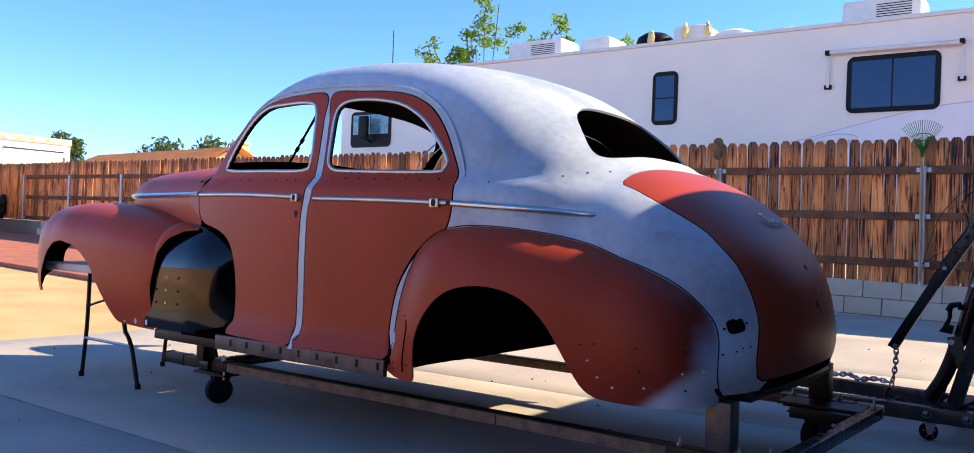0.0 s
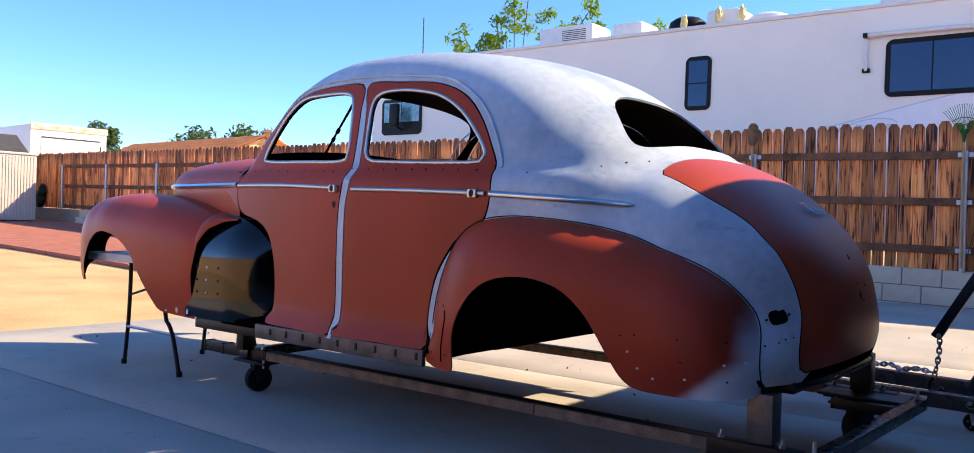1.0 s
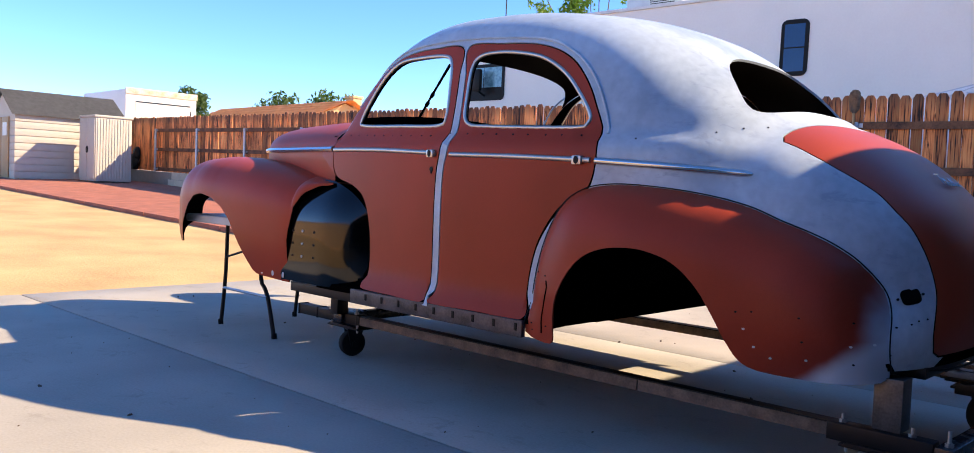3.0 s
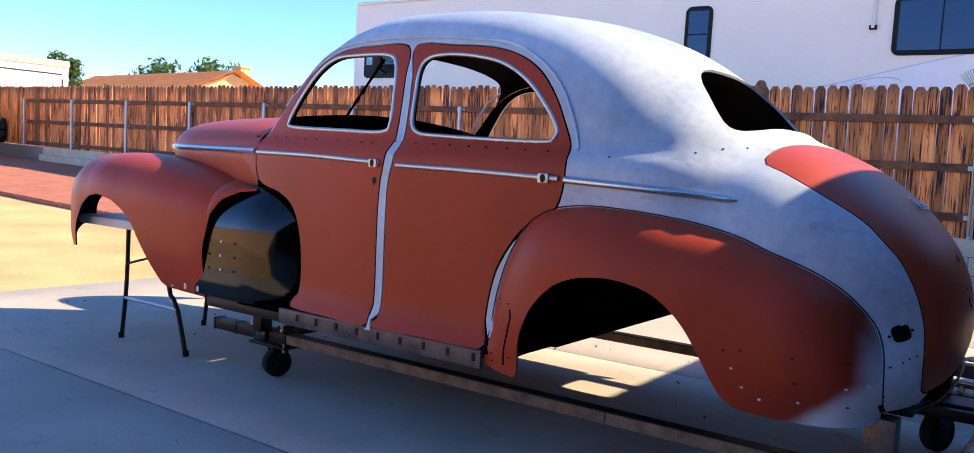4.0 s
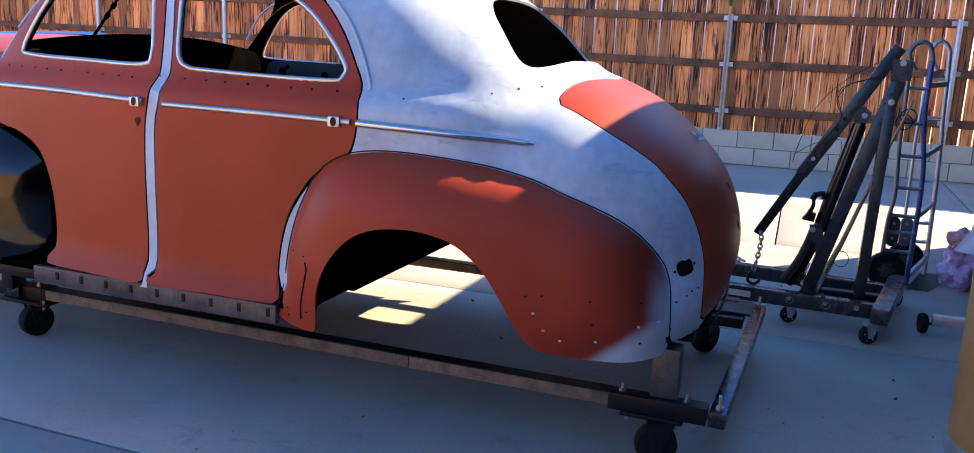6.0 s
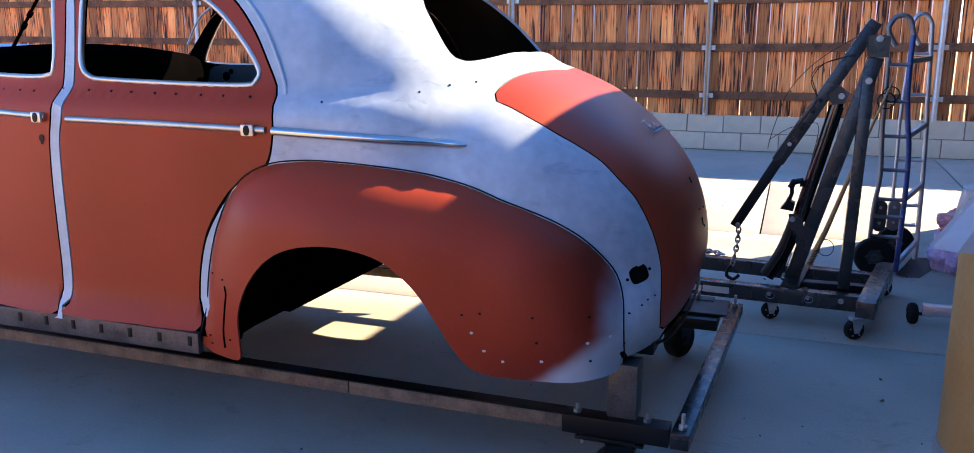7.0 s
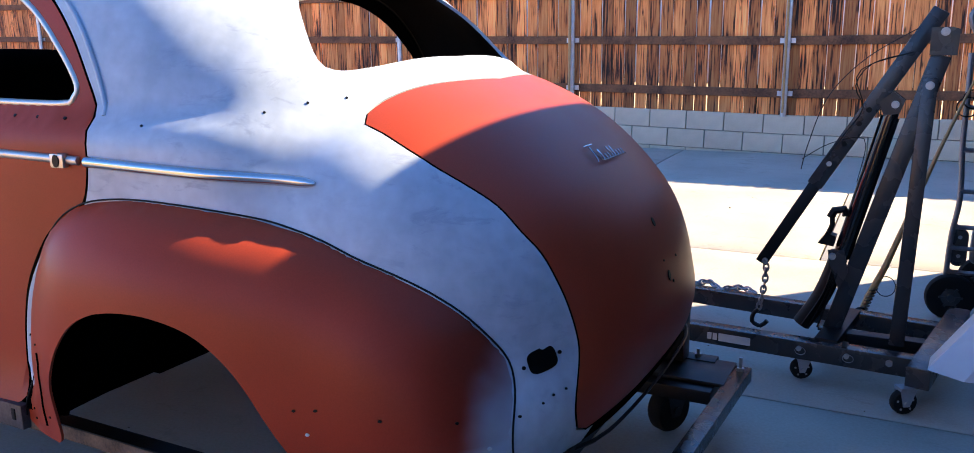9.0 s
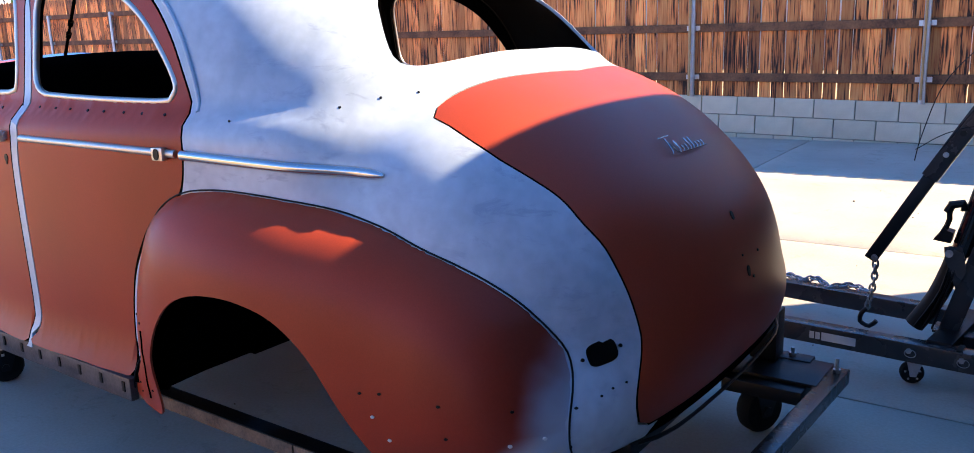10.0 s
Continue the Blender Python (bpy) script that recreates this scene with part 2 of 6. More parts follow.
def add_tube(bm, pts, r, seg=8, closed=False, flat=1.0, mat=0):
    """A round bar along points. flat: its height against its width."""
    pts = [Vector(p) for p in pts]
    n = len(pts)
    rings, prev = [], None
    for i, p in enumerate(pts):
        a = pts[(i - 1) % n] if closed or i else pts[0]
        b = pts[(i + 1) % n] if closed or i < n - 1 else pts[-1]
        t = (b - a).normalized()
        side = t.cross(Vector((0, 0, 1))) if prev is None else prev - t * prev.dot(t)
        if side.length < 1e-4:
            side = t.cross(Vector((0, 1, 0)))
        side.normalize()
        prev = side
        up = side.cross(t)
        rr = r[i] if isinstance(r, (list, tuple)) else r
        rings.append([bm.verts.new(p + side * rr * math.cos(k * math.tau / seg) + up * rr * flat * math.sin(k * math.tau / seg)) for k in range(seg)])
    for i in range(n if closed else n - 1):
        A, B = rings[i], rings[(i + 1) % n]
        for k in range(seg):
            bm.faces.new((A[k], A[(k + 1) % seg], B[(k + 1) % seg], B[k])).material_index = mat
    if not closed:
        bm.faces.new(rings[0][::-1]).material_index = mat
        bm.faces.new(rings[-1]).material_index = mat
    return bm


def add_grid(bm, pts, mat=0, wrap=False):
    """Faces over rows of points."""
    vs = [[bm.verts.new(p) for p in row] for row in pts]
    for i in range(len(vs) - 1):
        for j in range(len(vs[0]) - (0 if wrap else 1)):
            k = (j + 1) % len(vs[0])
            bm.faces.new((vs[i][j], vs[i][k], vs[i + 1][k], vs[i + 1][j])).material_index = mat
    return vs


def add_lathe(bm, prof, m=None, seg=28):
    """A turned shape round z from (radius, height) pairs."""
    m = m or Matrix()
    rows = [[m @ Vector((r * math.cos(k * math.tau / seg), r * math.sin(k * math.tau / seg), z)) for k in range(seg)] for r, z in prof]
    vs = add_grid(bm, rows, wrap=True)
    if prof[0][0] > 1e-4:
        bm.faces.new(vs[0])
    if prof[-1][0] > 1e-4:
        bm.faces.new(vs[-1][::-1])
    return bm


def smooth_loop(pts, step, closed=True):
    """A rounded line through points, sampled at about that step."""
    out, n = [], len(pts)
    P = [np.array(p, float) for p in pts]
    for i in range(n if closed else n - 1):
        p0 = P[(i - 1) % n] if closed or i else P[0]
        p1, p2 = P[i], P[(i + 1) % n]
        p3 = P[(i + 2) % n] if closed or i < n - 2 else P[-1]
        k = max(1, int(round(np.linalg.norm(p2 - p1) / step)))
        for j in range(k):
            t = j / k
            out.append(0.5 * (2 * p1 + (p2 - p0) * t + (2 * p0 - 5 * p1 + 4 * p2 - p3) * t * t + (3 * p1 - p0 - 3 * p2 + p3) * t ** 3))
    if not closed:
        out.append(P[-1])
    return out


def inside(p, loop):
    hit, (x, y) = False, p
    n = len(loop)
    for i in range(n):
        (x1, y1), (x2, y2) = loop[i][:2], loop[i - 1][:2]
        if (y1 > y) != (y2 > y) and x < (x2 - x1) * (y - y1) / (y2 - y1) + x1:
            hit = not hit
    return hit


def all_inside(pts, loop):
    """Which of many points lie inside a loop."""
    x, y = pts[:, 0], pts[:, 1]
    hit = np.zeros(len(pts), bool)
    for i in range(len(loop)):
        (x1, y1), (x2, y2) = loop[i][:2], loop[i - 1][:2]
        if y1 != y2:
            hit ^= ((y1 > y) != (y2 > y)) & (x < (x2 - x1) * (y - y1) / (y2 - y1) + x1)
    return hit


def add_panel(bm, loop, holes, place, step, thick=0.012, mirror=False, both=False, inner=1, out=(0, -1, 0), rim_mat=0):
    """A sheet of metal: the region of a loop without its holes, cut in the flat and laid on a surface by place(a, b), with real thickness."""

    loops = [loop, *holes]
    vs, es = [], []
    for lp in loops:
        k = len(vs)
        vs += [Vector((p[0], p[1])) for p in lp]
        es += [(k + i, k + (i + 1) % len(lp)) for i in range(len(lp))]
    lo, hi = np.min([p[:2] for p in loop], 0), np.max([p[:2] for p in loop], 0)
    edge = np.array([p[:2] for lp in loops for p in lp])
    for i, a in enumerate(np.arange(lo[0], hi[0], step)):
        col = np.array([(a, b) for b in np.arange(lo[1] + (step / 2 if i % 2 else 0), hi[1], step)])
        keep = all_inside(col, loop)
        for h in holes:
            keep &= ~all_inside(col, h)
        col = col[keep]
        if len(col):
            gap = np.min(np.hypot(edge[None, :, 0] - col[:, None, 0], edge[None, :, 1] - col[:, None, 1]), 1)
            vs += [Vector(c) for c in col[gap > step * 0.45]]
    cv, _, cf, *_ = delaunay_2d_cdt(vs, es, [], 0, 1e-6)
    flip = -1 if mirror else 1
    outs = []
    mid = np.array([sum((cv[i] for i in fc), Vector((0, 0))) / len(fc) for fc in cf])
    wanted = all_inside(mid, loop)
    for h in holes:
        wanted &= ~all_inside(mid, h)
    for sgn in ((1, -1) if both else (flip,)):
        top = []
        for v in cv:
            p = place(v.x, v.y)
            top.append(bm.verts.new((p[0], p[1] * sgn, p[2])))
        faces = []
        for fc, ok in zip(cf, wanted):
            if ok:
                faces.append(bm.faces.new([top[i] for i in fc]))
        for v in top:
            if not v.link_faces:
                bm.verts.remove(v)
        outs += faces
    if both:
        bmesh.ops.remove_doubles(bm, verts=list({v for fc in outs for v in fc.verts}), dist=0.0008)
        outs = [fc for fc in outs if fc.is_valid]
    bmesh.ops.recalc_face_normals(bm, faces=outs)
    bm.normal_update()
    best = max(outs, key=lambda fc: abs(fc.normal.dot(Vector((out[0], out[1] * flip, out[2])))))
    if best.normal.dot(Vector((out[0], out[1] * flip, out[2]))) < 0:
        bmesh.ops.reverse_faces(bm, faces=outs)
        bm.normal_update()
    verts = list({v for fc in outs for v in fc.verts})
    low = {v: bm.verts.new(v.co - v.normal * thick) for v in verts}
    rim = [e for fc in outs for e in fc.edges if len(e.link_faces) == 1]
    for fc in outs:
        bm.faces.new([low[v] for v in reversed(fc.verts)]).material_index = inner
    for e in rim:
        fc = e.link_faces[0]
        a, b = e.verts
        for lp in fc.loops:
            if lp.edge == e:
                a, b = lp.vert, lp.link_loop_next.vert
        bm.faces.new((b, a, low[a], low[b])).material_index = rim_mat
    return bm


# ---- the coachwork surface: u runs along the car, q from the sill line (0) to the centre line (1) ----
HX, HZ = -0.75, 0.39
ROOF_X = (-2.86, -2.74, -2.60, -2.46, -2.32, -2.12, -1.80, -1.40, -1.05, -0.75)
ROOF_Z = (1.170, 1.240, 1.400, 1.545, 1.640, 1.706, 1.724, 1.694, 1.612, 1.435)
TAIL_X = (-0.75, -0.62, -0.50, -0.40, -0.25, -0.10, 0.042, 0.090, 0.100, 0.080, 0.05)
TAIL_Z = (1.435, 1.325, 1.232, 1.193, 1.120, 1.005, 0.826, 0.686, 0.590, 0.470, 0.39)
PLAN_X = (-3.0, -2.72, -2.3, -1.9, -1.5, -1.14, -0.8, -0.5, -0.2, 0.0, 0.15)
PLAN_Y = (0.750, 0.797, 0.842, 0.864, 0.857, 0.829, 0.788, 0.750, 0.742, 0.755, 0.76)

ROUND_U = (-2.9, -1.45, -1.0, -0.75, -0.60, -0.48, -0.20, 0.0, 0.25)
ROUND_N = (24, 22, 12, 6.6, 5.2, 5.7, 5.1, 4.3, 3.9)


def curve(xs, ys, x):
    """Smooth curve through knots (cubic Hermite with limited slopes)."""
    xs, ys = np.asarray(xs, float), np.asarray(ys, float)
    h, d = np.diff(xs), np.diff(ys) / np.diff(xs)
    m = np.concatenate([[d[0]], (d[:-1] * h[1:] + d[1:] * h[:-1]) / (h[1:] + h[:-1]), [d[-1]]])
    x = np.clip(x, xs[0], xs[-1])
    i = np.clip(np.searchsorted(xs, x, side="right") - 1, 0, len(xs) - 2)
    t = (x - xs[i]) / h[i]
    return ((1 + 2 * t) * (1 - t) ** 2 * ys[i] + t * (1 - t) ** 2 * h[i] * m[i]
            + t * t * (3 - 2 * t) * ys[i + 1] + t * t * (t - 1) * h[i] * m[i + 1])


TAIL_A = np.degrees(np.arctan2(np.array(TAIL_Z) - HZ, np.array(TAIL_X) - HX))[::-1]
TAIL_R = np.hypot(np.array(TAIL_Z) - HZ, np.array(TAIL_X) - HX)[::-1]


def ramp(x, a, b):
    t = np.clip((x - a) / (b - a), 0.0, 1.0)
    return t * t * (3 - 2 * t)


def side_place(u, q):
    """x and z of a place on the coachwork."""
    if u <= HX:
        return u, HZ + q * (curve(ROOF_X, ROOF_Z, u) - HZ)
    a = 90.0 * (1 - (u - HX))
    r = q * curve(TAIL_A, TAIL_R, a)
    return HX + r * math.cos(math.radians(a)), HZ + r * math.sin(math.radians(a))


def side_param(x, z):
    if x <= HX:
        return x, (z - HZ) / (curve(ROOF_X, ROOF_Z, x) - HZ)
    a = math.degrees(math.atan2(z - HZ, x - HX))
    return HX + 1 - a / 90.0, math.hypot(x - HX, z - HZ) / curve(TAIL_A, TAIL_R, max(a, 0.0))


def half_width(u, q):
    x, z = side_place(u, q)
    w = curve(PLAN_X, PLAN_Y, x)
    q = min(max(q, 0.0), 1.0)
    cabin = 1.0 - ramp(u, -0.82, -0.45)
    foot = ramp(u, -0.4, -0.1) * ramp(0.66 - z, 0.0, 0.22)
    n = curve(ROUND_U, ROUND_N, u) + 2.4 * foot
    w *= 1 + 0.08 * foot
    # the belt line steps in below the windows, and the glasshouse leans in
    ledge = cabin * ((0.050 + 0.024 * ramp(u, -1.2, -0.8)) * ramp(z, 1.085, 1.155) + 0.075 * np.clip((z - 1.12) / 0.42, 0, 1.4))
    flare = 0.042 * ramp(0.49 - z, 0.0, 0.10) * cabin
    return float(w * (1.0 - ledge + flare) * max(1 - q ** n, 0.0) ** 0.39)


def body_at(u, v):
    """A place on the near side of the coachwork; v runs from the sill (0) over the side to the centre line (1)."""
    v = min(max(v, 0.0), 1.0)
    q = 1 - (1 - v) ** 2.5
    x, z = side_place(u, q)
    return x, -half_width(u, q), z


def to_v(q):
    return 1 - max(1 - q, 0.0) ** 0.4


def side_loop(pts, step=0.02, closed=True):
    """A rounded outline drawn in side view, as places in u and v."""
    out = []
    for p in smooth_loop(pts, step, closed):
        u, q = side_param(p[0], p[1])
        out.append((u, to_v(min(max(q, 0.0), 1.0))))
    return out


def grow(pts, d):
    """An outline moved outwards by d."""
    n, out = len(pts), []
    area = sum(pts[i - 1][0] * pts[i][1] - pts[i][0] * pts[i - 1][1] for i in range(n))
    s = 1 if area > 0 else -1
    for i in range(n):
        t = np.array(pts[(i + 1) % n][:2]) - np.array(pts[i - 1][:2])
        t = t / max(np.hypot(*t), 1e-6)
        out.append((pts[i][0] + s * t[1] * d, pts[i][1] - s * t[0] * d))
    return out


FDOOR = [(-2.70, 1.150), (-2.725, 1.07), (-2.715, 0.98), (-2.66, 0.93), (-2.53, 0.90), (-2.425, 0.84), (-2.37, 0.72), (-2.352, 0.58), (-2.362, 0.47), (-2.385, 0.412),
         (-2.15, 0.405), (-1.918, 0.403), (-1.900, 0.44), (-1.890, 0.55), (-1.891, 0.70), (-1.891, 0.85), (-1.884, 0.98), (-1.868, 1.06), (-1.853, 1.15), (-1.848, 1.25), (-1.849, 1.40), (-1.857, 1.522),
         (-2.05, 1.532), (-2.23, 1.522), (-2.36, 1.485), (-2.47, 1.415), (-2.57, 1.31), (-2.65, 1.215)]
RDOOR = [(-1.811, 1.522), (-1.805, 1.40), (-1.800, 1.25), (-1.803, 1.15), (-1.815, 1.06), (-1.835, 0.98), (-1.841, 0.85), (-1.841, 0.70), (-1.841, 0.55), (-1.851, 0.44), (-1.868, 0.405),
         (-1.58, 0.405), (-1.345, 0.405), (-1.350, 0.50), (-1.335, 0.62), (-1.300, 0.73), (-1.222, 0.845), (-1.150, 0.895), (-1.092, 0.935), (-1.068, 1.02), (-1.070, 1.13),
         (-1.110, 1.23), (-1.160, 1.325), (-1.230, 1.41), (-1.320, 1.468), (-1.440, 1.503), (-1.62, 1.518)]
FWIN = [(-2.545, 1.222), (-2.47, 1.345), (-2.385, 1.44), (-2.285, 1.490), (-2.15, 1.498), (-1.965, 1.492), (-1.912, 1.455), (-1.898, 1.33), (-1.896, 1.22), (-1.936, 1.183),
        (-2.20, 1.186), (-2.50, 1.195)]
RWIN = [(-1.775, 1.215), (-1.780, 1.31), (-1.775, 1.425), (-1.738, 1.472), (-1.645, 1.483), (-1.520, 1.473), (-1.390, 1.443), (-1.275, 1.375), (-1.190, 1.285), (-1.143, 1.218), (-1.134, 1.190),
        (-1.148, 1.170), (-1.185, 1.163), (-1.40, 1.166), (-1.665, 1.175), (-1.738, 1.183)]
ARCH_REAR = [(-1.19, 0.392), (-1.16, 0.52), (-1.08, 0.66), (-0.95, 0.75), (-0.82, 0.77), (-0.68, 0.74), (-0.56, 0.64), (-0.50, 0.50), (-0.47, 0.405)]
fdoor, rdoor = side_loop(FDOOR, 0.025), side_loop(RDOOR, 0.025)
fwin, rwin = side_loop(FWIN, 0.018), side_loop(RWIN, 0.018)
bwin = smooth_loop([(-0.822, 1.0), (-0.820, to_v(0.993)), (-0.802, to_v(0.980)), (-0.772, to_v(0.964)), (-0.715, to_v(0.936)), (-0.668, to_v(0.918)),
                    (-0.640, to_v(0.924)), (-0.618, to_v(0.948)), (-0.602, to_v(0.980)), (-0.594, 1.0)], 0.02, False)
trunk = [(-0.488, 1.0), (-0.502, to_v(0.994)), (-0.522, to_v(0.970)), (-0.530, to_v(0.935)), (-0.527, to_v(0.908))]
trunk = smooth_loop(trunk, 0.02, False) + side_loop([(-0.462, 1.115), (-0.416, 1.098), (-0.328, 1.054), (-0.284, 1.029), (-0.217, 0.990), (-0.154, 0.946), (-0.099, 0.891), (-0.054, 0.840),
                                                     (-0.016, 0.772), (0.009, 0.706), (0.025, 0.637), (0.034, 0.563), (0.036, 0.490), (0.034, 0.462)], 0.02, False)
trunk = trunk + [(0.205, v) for v in np.linspace(trunk[-1][1] + 0.03, 1.0, 14)]
centre = [(u, 1.0) for u in np.linspace(0.182, -0.47, 24)]
wind = smooth_loop([(-2.745, 1.0), (-2.752, 0.80), (-2.735, 0.68), (-2.68, 0.585), (-2.58, 0.575), (-2.47, 0.60), (-2.405, 0.68), (-2.395, 0.80), (-2.39, 1.0)], 0.03, False)
arch = side_loop(ARCH_REAR, 0.03, False)
arch = [(u, max(v, 0.0)) for u, v in arch]

car = thing("car_body", "stripped vintage sedan body in red and grey primer on a dolly", "car")
# the shell: cowl, roof, pillars and quarter panels in one sheet, open for doors, windows and boot
edge = [(u, 0.0) for u in np.arange(-2.38, -1.20, 0.03)] + arch + [(0.235, v) for v in np.linspace(arch[-1][1] + 0.04, 0.96, 17)]
edge += [(u, 1.0) for u in np.arange(0.235, -0.486, -0.03)]
edge += [(u, 1.0) for u in np.arange(-0.49, -0.60, -0.03)] + [(u, 1.0) for u in np.arange(-0.60, -2.86, -0.03)] + [(-2.86, v) for v in np.linspace(1.0, to_v(0.84), 14)]
edge += side_loop([(-2.80, 1.015), (-2.735, 0.965), (-2.66, 0.925), (-2.53, 0.895), (-2.43, 0.835), (-2.375, 0.72), (-2.357, 0.58), (-2.367, 0.47)], 0.03, False)
bm = bmesh.new()
add_panel(bm, edge, [grow(fdoor, 0.006), grow(rdoor, 0.006), bwin + [(-0.6, 1.01), (-0.82, 1.01)], grow(trunk, 0.004)[:-1] + [(0.209, 1.01), (-0.49, 1.01)], wind + [(-2.39, 1.01), (-2.745, 1.01)]], body_at, 0.024, 0.010, both=True, out=(0, 0, 1))
for fc in bm.faces:
    c = fc.calc_center_median()
    if c.x < -2.69 and c.z < 1.22 and fc.material_index == 0:
        fc.material_index = 2
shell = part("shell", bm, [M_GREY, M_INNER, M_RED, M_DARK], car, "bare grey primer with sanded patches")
for side, mirror in ((1, False), (-1, True)):
    for name, loop, win in (("front_door", fdoor, fwin), ("rear_door", rdoor, rwin)):
        bm = bmesh.new()
        # rims take the near-black too, as painted shade in the gaps
        add_panel(bm, loop, [win], body_at, 0.021, 0.022, mirror, rim_mat=1)
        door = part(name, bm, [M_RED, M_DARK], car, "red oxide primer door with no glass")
        # bright window surround, set into the opening
        bm = bmesh.new()
        rail = [Vector(body_at(*p)) for p in grow(win, 0.002)]
        add_tube(bm, [(p.x, (p.y + 0.004) * side, p.z) for p in rail], 0.0090, 12, True)
        part("window_surround", bm, M_TRIM, door, "bright metal surround")
bm = bmesh.new()
add_panel(bm, trunk + centre, [], body_at, 0.03, 0.012, both=True, out=(0, 0, 1), rim_mat=1)
lid = part("boot_lid", bm, [M_RED, M_DARK], car, "red oxide primer boot lid")


def strip(name, pts, r, parent, mat, side=1, lift=0.004, flat=1.0, seg=16, label="", tip=False):
    """A moulding that follows the coachwork, drawn in side view."""
    bm = bmesh.new()
    line = []
    for p in smooth_loop(pts, 0.03, False):
        u, q = side_param(p[0], p[1])
        line.append((p[0], -(half_width(u, min(q, 1)) + lift) * side, p[1]))
    add_tube(bm, line, [r] * (len(line) - 2) + [r * 0.8, r * 0.35] if tip else r, seg, False, flat)
    return part(name, bm, mat, parent, label)


for side in (1, -1):
    strip("belt_moulding", [(-2.715, 1.074), (-2.3, 1.070), (-1.884, 1.055)], 0.0105, car, M_TRIM, side, 0.002, label="dull metal moulding")
    strip("belt_moulding", [(-1.795, 1.050), (-1.4, 1.043), (-1.085, 1.033)], 0.0105, car, M_TRIM, side, 0.002, label="dull metal moulding")
    strip("belt_moulding", [(-1.062, 1.032), (-0.8, 1.018), (-0.505, 0.997)], 0.0135, car, M_CHROME, side, 0.003, label="chrome moulding", tip=True)
    strip("drip_rail", [(-2.62, 1.29), (-2.50, 1.43), (-2.36, 1.515), (-2.2, 1.553), (-1.9, 1.562), (-1.6, 1.548), (-1.38, 1.518), (-1.24, 1.455), (-1.14, 1.36), (-1.075, 1.24), (-1.040, 1.135)], 0.0055, car, M_GREY, side, 0.003)


# fenders: the rear one is drawn in side view and bulges from the coachwork
RF_X = (-1.33, -1.30, -1.2, -1.0, -0.8, -0.6, -0.4, -0.26, -0.12, -0.03, 0.02)
RF_Y = (0.885, 0.915, 0.935, 0.945, 0.935, 0.895, 0.852, 0.832, 0.802, 0.735, 0.655)
RF_TOP = [(-1.322, 0.36), (-1.318, 0.48), (-1.300, 0.61), (-1.262, 0.74), (-1.195, 0.862), (-1.10, 0.925), (-0.976, 0.945), (-0.82, 0.940), (-0.662, 0.922), (-0.50, 0.888),
          (-0.39, 0.846), (-0.30, 0.813), (-0.225, 0.778), (-0.157, 0.731), (-0.093, 0.658), (-0.060, 0.585), (-0.047, 0.51), (-0.044, 0.44), (-0.048, 0.385)]
RF_BOT = [(-0.06, 0.372), (-0.16, 0.363), (-0.28, 0.361), (-0.40, 0.368), (-0.455, 0.395), (-0.490, 0.45), (-0.53, 0.53), (-0.59, 0.62), (-0.67, 0.69), (-0.76, 0.722),
          (-0.855, 0.728), (-0.95, 0.712), (-1.03, 0.67), (-1.10, 0.59), (-1.145, 0.49), (-1.162, 0.40), (-1.168, 0.345), (-1.20, 0.335), (-1.29, 0.345)]
rf_edge = np.array(smooth_loop(RF_TOP, 0.003, False))


def rear_fender_at(x, z):
    u, q = side_param(x, z)
    yb = half_width(u, min(max(q, 0.0), 0.97)) - 0.004
    d = np.min(np.hypot(rf_edge[:, 0] - x, rf_edge[:, 1] - z))
    k = min(d / 0.24, 1.0)
    w = curve(RF_X, RF_Y, x) - 0.034 * ramp(0.54 - z, 0.0, 0.2)
    return x, -(yb + max(w - yb, 0.0) * (1 - (1 - k) ** 2.2) ** 0.62), z


for side, mirror in ((1, False), (-1, True)):
    bm = bmesh.new()
    add_panel(bm, smooth_loop(RF_TOP, 0.02, False) + smooth_loop(RF_BOT, 0.02, False)[:-1], [], rear_fender_at, 0.024, 0.006, mirror)
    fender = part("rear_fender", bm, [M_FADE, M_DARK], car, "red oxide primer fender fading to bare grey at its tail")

# shell faces behind the rear fender and under the lid: shade as near-black colour
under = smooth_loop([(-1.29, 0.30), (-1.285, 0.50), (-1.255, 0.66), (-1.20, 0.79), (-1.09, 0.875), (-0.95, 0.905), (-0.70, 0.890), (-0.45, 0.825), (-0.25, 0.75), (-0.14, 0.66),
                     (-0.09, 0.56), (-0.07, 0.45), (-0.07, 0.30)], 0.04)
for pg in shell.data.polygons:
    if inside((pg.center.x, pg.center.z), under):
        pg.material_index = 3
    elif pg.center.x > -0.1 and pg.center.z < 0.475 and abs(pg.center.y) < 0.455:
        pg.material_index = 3

